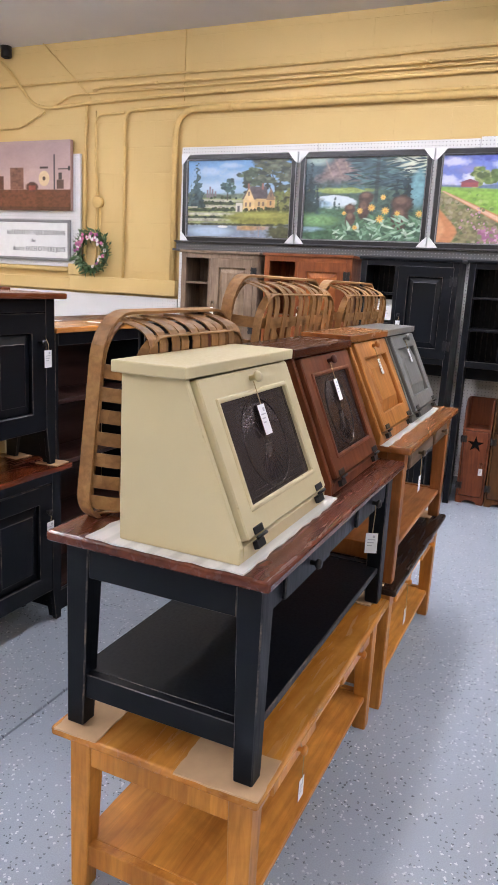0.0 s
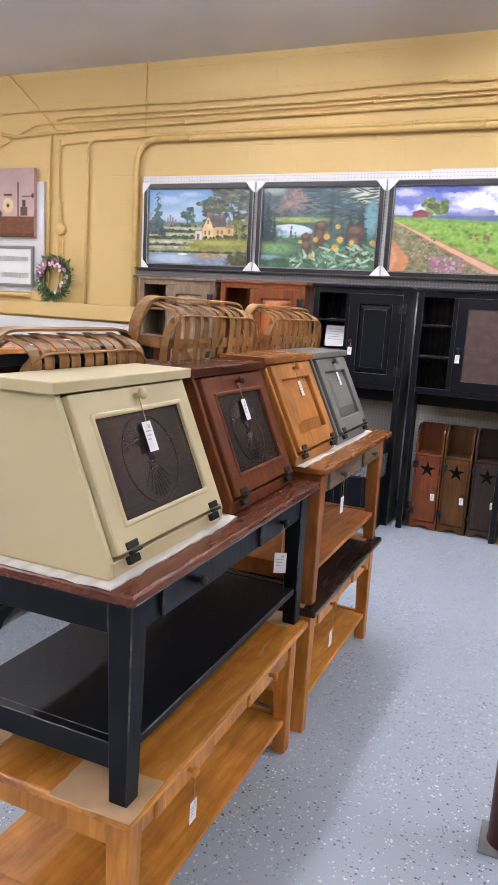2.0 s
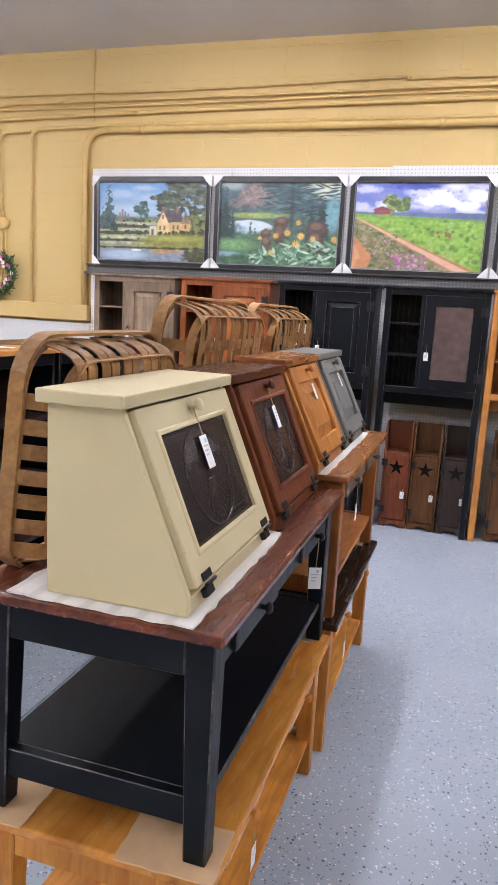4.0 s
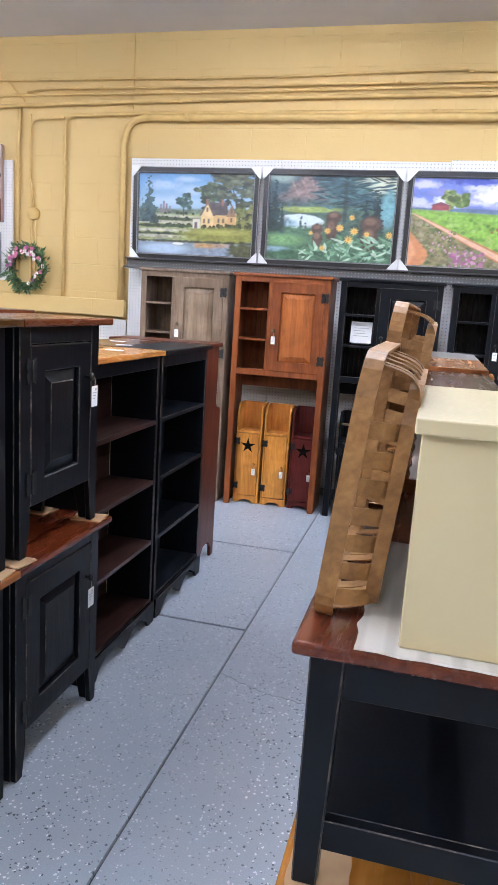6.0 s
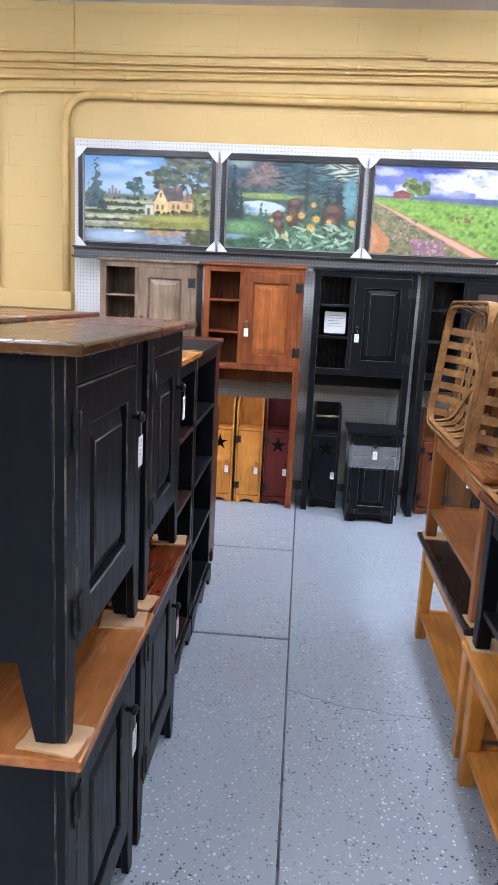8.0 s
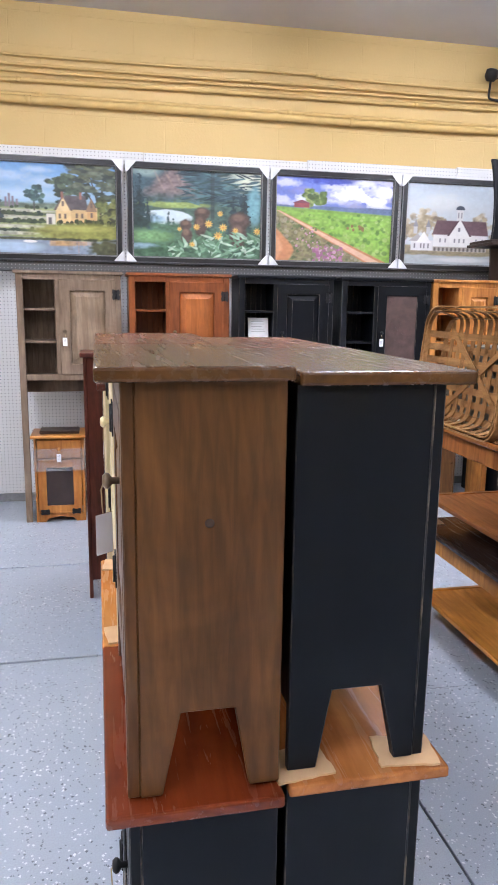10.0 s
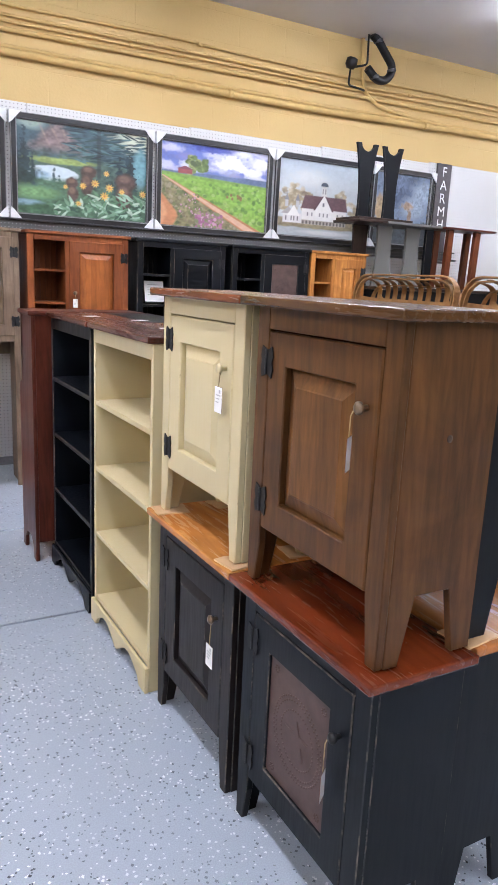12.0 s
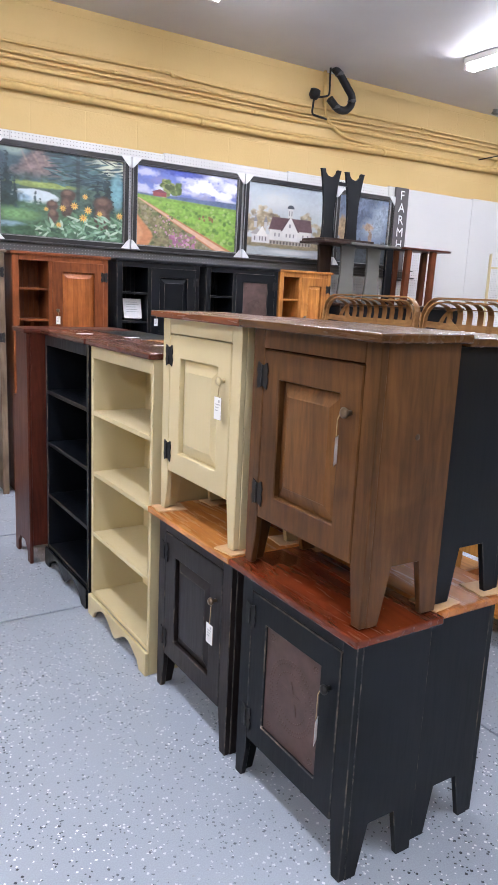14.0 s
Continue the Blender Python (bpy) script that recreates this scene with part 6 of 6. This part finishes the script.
conduit([(0.745, 3.45), (0.765, 3.15), (0.80, 3.04), (0.95, 2.95), (1.34, 2.908), (2.805, 2.885), (3.03, 2.90), (3.20, 3.0), (3.27, 3.25), (3.30, 3.45)], 0.016, 0.08)
# spring scale hanging from an arm on the wall
t = thing("hanging_scale", pose(3.12, 5.38, 0), "grey round spring scale with a hook, hanging from an arm", "scale")
bm = bmesh.new()
tube(bm, [(-0.22, 0.20, 2.985), (-0.1, 0.08, 3.02), (0.0, 0.0, 3.04), (0.012, 0.0, 3.02)], 0.006, 8)
part("arm", bm, IRON, t, "thin black iron arm")
bm = bmesh.new()
lathe(bm, [(0, -0.03), (0.07, -0.03), (0.085, -0.022), (0.085, 0.022), (0.07, 0.03), (0, 0.03)], (0.012, 0, 2.885), (0.9, -0.4, 0), 24)
body = part("scale_body", bm, plain((0.10, 0.11, 0.13), "scale_grey", 0.35, 0.3, 0.2), t, "round grey metal case")
bm = bmesh.new()
tube(bm, [(0.012, 0, 3.03), (0.022, 0, 3.01), (0.012, 0, 2.965)], 0.005, 6)
tube(bm, [(0.012, 0, 2.80), (0.012, 0, 2.70), (0.022, 0, 2.665), (0.012, 0, 2.635), (-0.01, 0, 2.625), (-0.028, 0, 2.645), (-0.030, 0, 2.665)], 0.006, 8)
part("scale_hook", bm, IRON, t, "black steel hook")
# dark framed picture further along the white wall
t = thing("framed_picture", pose(3.66, 5.535, 2.07), "dark framed picture hanging on the white wall", "picture")
part("frame", frame_ring(-0.32, 0.32, 0, 0.54, 0.055, 0.055, -0.035, 0, 0.008), FR, t, "dark brown frame")
_pc = Canvas(60, 50, 9)
_pc.lay(np.ones_like(_pc.u), (88, 66, 52), 0.5)
for _q in range(14):
    _pc.lay(_pc.blob(_pc.rnd.random(), _pc.rnd.random(), 0.14, 0.12, 0.4, 0.8), _pc.rnd.choice(((150, 132, 110), (60, 48, 42), (190, 176, 150), (110, 60, 44))), 0.3)
_cv = _pc.object("canvas", 0.54, 0.44, t, "dim brown still life")
_cv.location = (0, -0.012, 0.05)
part("backing", box(-0.31, 0.31, -0.008, -0.002, 0.01, 0.53, 0), CARD, t)
bm = bmesh.new()
lathe(bm, [(0.03, 0), (0.03, 0.02), (0.045, 0.035), (0.02, 0.05)], (2.87, 5.40, H), (0, 0, -1), 12)
part("sprinkler", bm, STEEL_GREY, None, "small grey metal sprinkler head on the ceiling", "", "sprinkler")

# ---- benches and stool stacked near the wall ----


def leg_board(x, y0, z0, z1, w0, wm, w1, notch, thick=0.025):
    """An hourglass leg board in the x-z plane."""
    bm = bmesh.new()
    left, right = [], []
    for k in range(13):
        f = k / 12
        half = (w0 * (1 - f) + w1 * f) / 2 - ((w0 + w1) / 2 - wm) / 2 * math.sin(f * 3.14159) ** 0.8
        left.append((x - half, z0 + (z1 - z0) * f)), right.append((x + half, z0 + (z1 - z0) * f))
    top = [(x + notch * math.cos(a), z1 - notch * 0.95 * math.sin(a)) for a in (0, 0.5, 1.0, 1.57, 2.14, 2.64, 3.14159)] if notch else []
    prism(bm, left[::-1] + right + top, "y", y0, y0 + thick)
    return bev(bm, 0.002)


STACK = Matrix.Translation((0.197, -0.017, -0.0845)) @ Matrix.Scale(1.06, 4)
t = thing("bench", STACK, "black bench turned upside down, legs with round notches", "bench", "stacked benches")
part("seat", box(0.19, 0.72, 4.70, 5.0, 1.912, 1.93, 0.003), kit(C_ESP, "x"), t)
for lx in (0.335, 0.585):
    part("leg_board", leg_board(lx, 4.84, 1.931, 2.475, 0.125, 0.115, 0.205, 0.062), K_BLACK, t)
part("stretcher", box(0.395, 0.53, 4.845, 4.86, 2.36, 2.39, 0.002), K_BLACK, t)
t = thing("bench", STACK, "grey painted bench with hourglass leg boards", "bench", "stacked benches")
part("seat", box(0.46, 1.02, 4.68, 5.02, 1.892, 1.911, 0.003), K_GREY, t)
for lx in (0.56, 0.85):
    part("leg_board", leg_board(lx, 4.83, 1.42, 1.891, 0.20, 0.14, 0.155, 0), K_GREY, t)
t = thing("bench", STACK, "dark brown bench with hourglass leg boards", "bench", "stacked benches")
part("seat", box(0.18, 0.455, 4.68, 5.02, 1.892, 1.911, 0.003), kit(C_ESP, "x"), t)
part("leg_board", leg_board(0.41, 4.95, 1.42, 1.891, 0.18, 0.13, 0.15, 0), kit(C_ESP), t)
t = thing("stool", STACK, "red-brown stool with a thin dark seat and square legs", "stool")
part("seat", box(1.13, 1.71, 4.75, 5.02, 1.905, 1.922, 0.004), kit(C_WINE, "x"), t)
for lx, ly in ((1.22, 4.80), (1.53, 4.80), (1.24, 4.98), (1.60, 4.98)):
    bm = bmesh.new()
    taper(bm, lx - 0.03, lx + 0.03, ly - 0.02, ly + 0.02, 1.42, 1.904, lx - 0.045, lx + 0.015, ly - 0.02, ly + 0.02)
    part("leg", bev(bm, 0.003), kit(C_RUST), t)
t = thing("folded_stand", STACK, "black upright board leaning among stacked benches", "board")
part("board", box(1.02, 1.10, 4.86, 4.89, 1.42, 1.93, 0.003), K_BLACK, t)
t = thing("sideboard", pose(0, 0, 0), "tall dark cabinet carrying stacked benches", "cabinet")
part("body", box(0.54, 2.05, 4.86, 5.40, 0.0, 1.395, 0.004), K_BLACK, t)
part("top", box(0.525, 2.08, 4.84, 5.42, 1.396, 1.419, 0.004), kit(C_ESP, "x"), t)

# ---- steel column ----
t = thing("column", pose(0.236, 2.03, 0), "dark red round steel column on a base plate", "column")
bm = bmesh.new()
lathe(bm, [(0.052, 0.012), (0.05, 0.03), (0.05, H - 0.01)], (0, 0, 0), (0, 0, 1), 24)
part("shaft", bm, plain((0.07, 0.016, 0.018), "oxide_paint", 0.4, 0, 0.2, 12), t)
part("base_plate", box(-0.07, 0.07, -0.07, 0.07, 0.0, 0.012, 0.003), [STEEL_GREY, STEEL_GREY], t)

# ---- small things among the tall cabinets ----
t = thing("paper_stand", pose(-1.30, 5.03, 1.237, -12, 0, 0), "white printed sheet in a clear stand", "sign")
part("sheet", box(-0.072, 0.072, 0.0, 0.002, 0.004, 0.15, 0), TAG_WHITE, t)
bm = bmesh.new()
for k in range(5):
    bx(bm, -0.05, 0.05 - 0.012 * (k % 3), -0.0012, -0.0004, 0.05 + 0.018 * k, 0.054 + 0.018 * k)
part("printing", bm, plain((0.45, 0.45, 0.45), "grey_print", 0.7), t)
part("foot", box(-0.06, 0.06, -0.02, 0.03, 0, 0.0035, 0), WHITE_LAM, t)

FILM, _n, _l, _p = shell("clear_wrap", 0.12)
_p.inputs["Alpha"].default_value = 0.28
_p.inputs["Base Color"].default_value = (0.85, 0.87, 0.9, 1)
relief(_n, _l, _p, noise_tex(_n, _l, coords(_n, _l, (1, 1, 5)), 30, 5, 0.6, 1.5), 1.0, 0.02)


def bin_cabinet(m, k, top, label, w, dep, h, panel):
    """Tilt-out bin cabinet with a drawer and wrap round its upper part."""
    t = thing("bin_cabinet", m, label, "cabinet")
    x = w / 2
    for s in (-1, 1):
        part("side_panel", box(s * x - 0.016 * (s > 0), s * x + 0.016 * (s < 0), 0, dep, 0, h - 0.02, 0.003), k, t)
    part("back_panel", box(-x + 0.016, x - 0.016, dep - 0.01, dep, 0.03, h - 0.02, 0), k, t)
    bm = bmesh.new()
    prism(bm, [(-x + 0.016, 0.06), (-x + 0.016, 0), (-x + 0.06, 0), (-x + 0.08, 0.025), (0, 0.038), (x - 0.08, 0.025), (x - 0.06, 0), (x - 0.016, 0), (x - 0.016, 0.06)], "y", 0, 0.016)
    part("apron", bev(bm, 0.002), k, t)
    dr = part("drawer_front", box(-x + 0.02, x - 0.02, -0.014, 0.002, h - 0.155, h - 0.03, 0.004), k, t)
    knob(dr, 0, -0.014, h - 0.09, (0, -1, 0), k[0], 0.014)
    door(t, -x + 0.02, x - 0.02, 0.063, h - 0.165, -0.014, k, panel, None, 1, 0.9, False, 0.055, TIN if panel == "flat" else None)
    for s in (-1, 1):
        hinge(t, s * (x - 0.06), -0.016, 0.075, 0.04, 0.05)
    part("top", box(-x - 0.02, x + 0.02, -0.03, dep + 0.01, h - 0.02, h, 0.005, 2, False), top, t)
    part("wrap", box(-x - 0.004, x + 0.004, -0.024, dep + 0.004, h - 0.24, h - 0.09, 0), FILM, t, "clear stretch wrap")
    price_tag(m @ pose(0.0, -0.026, h - 0.09), 0.03, 0.03, 0.055)
    return t


bin_cabinet(pose(-2.675, 4.96, 0), kit(C_HONEY), kit(C_HONEY, "x")[0], "honey oak bin cabinet wrapped in clear film", 0.325, 0.28, 0.60, "flat")
bin_cabinet(pose(-0.99, 4.775, 0), K_BLACK, BLACK, "black bin cabinet wrapped in clear film", 0.325, 0.34, 0.62, "raised")
t = thing("tray", pose(-2.68, 5.08, 0.60), "flat dark brown wooden tray on a cabinet", "tray")
part("board", box(-0.12, 0.14, -0.08, 0.08, 0.0, 0.022, 0.004), kit(C_ESP, "x"), t)
tissue_cabinet(pose(0.17, 5.02, 0), kit(C_BROWN), "brown oak narrow cabinet with a plain door", star=False)

# ---- stray cracks in the floor ----


def crack(pts, w=0.003):
    rnd = random.Random(3)
    bm = bmesh.new()
    run = []
    for a, b in zip(pts, pts[1:]):
        for k in range(12):
            f = k / 12
            run.append(Vector((a[0] + (b[0] - a[0]) * f, a[1] + (b[1] - a[1]) * f + rnd.uniform(-0.008, 0.008), 0.001)))
    strap(bm, run, [(0.2, 1, 0)] * len(run), w, 0.0008, [(0, 0, 1)] * len(run))
    return part("crack", bm, plain((0.20, 0.21, 0.23), "crack_dark", 0.9), None, "thin dark crack in the floor", "structure", "crack")


crack([(-1.485, 2.59), (-1.29, 2.505), (-1.1, 2.48), (-0.95, 2.47)], 0.002)

# knot in the brown cabinet's side
bm = bmesh.new()
lathe(bm, [(0.0075, 0), (0.006, 0.0006), (0, 0.0007)], (0.2552, 0.006, 0.452), (1, 0, 0), 10)
part("knot", bm, plain((0.03, 0.014, 0.008), "knot_brown", 0.5), uA, "dark knot in the pine")

# ---- small cards lying on the bookcases, junction on the ceiling line ----
for px, py, rz in ((-2.29, 3.28, 20), (-2.20, 2.62, -8), (-2.04, 2.72, 12), (-2.15, 3.05, 35)):
    ob = part("paper_card", box(-0.035, 0.035, -0.02, 0.02, 0, 0.0012, 0), TAG_WHITE, None, "small white paper card lying on a bookcase", "", "card")
    ob.matrix_basis = pose(px, py, 1.2355, 0, 0, rz)
bm = bmesh.new()
lathe(bm, [(0.05, 0), (0.05, 0.09), (0.03, 0.1)], (-5.17, 5.53, 3.45), (0, 0, -1), 14)
part("junction_box", bm, IRON, None, "dark round junction box at the ceiling", "", "junction box")

t = thing("rack", pose(2.86, 5.22, 0), "cream painted wooden rack of slender poles", "rack")
for sx in (-0.03, 0.42):
    part("pole", box(sx - 0.012, sx + 0.012, -0.012, 0.012, 0, 1.99, 0.003), CREAM, t)
for sz in (0.5, 1.85):
    part("bar", box(-0.017, 0.407, -0.008, 0.008, sz - 0.01, sz + 0.01, 0.002), CREAM, t)

# ---- floor slabs ----
SLABS = ((X0, JX - GAP / 2, 4.123, Y1), (X0, JX - GAP / 2, 3.004, 4.106), (X0, JX - GAP / 2, Y0, 2.988), (JX + GAP / 2, X1, Y0, Y1))
for sx0, sx1, sy0, sy1 in SLABS:
    part("slab", box(sx0, sx1, sy0, sy1, -0.012, 0.0, 0.002, 1, False), FLOOR, floor)
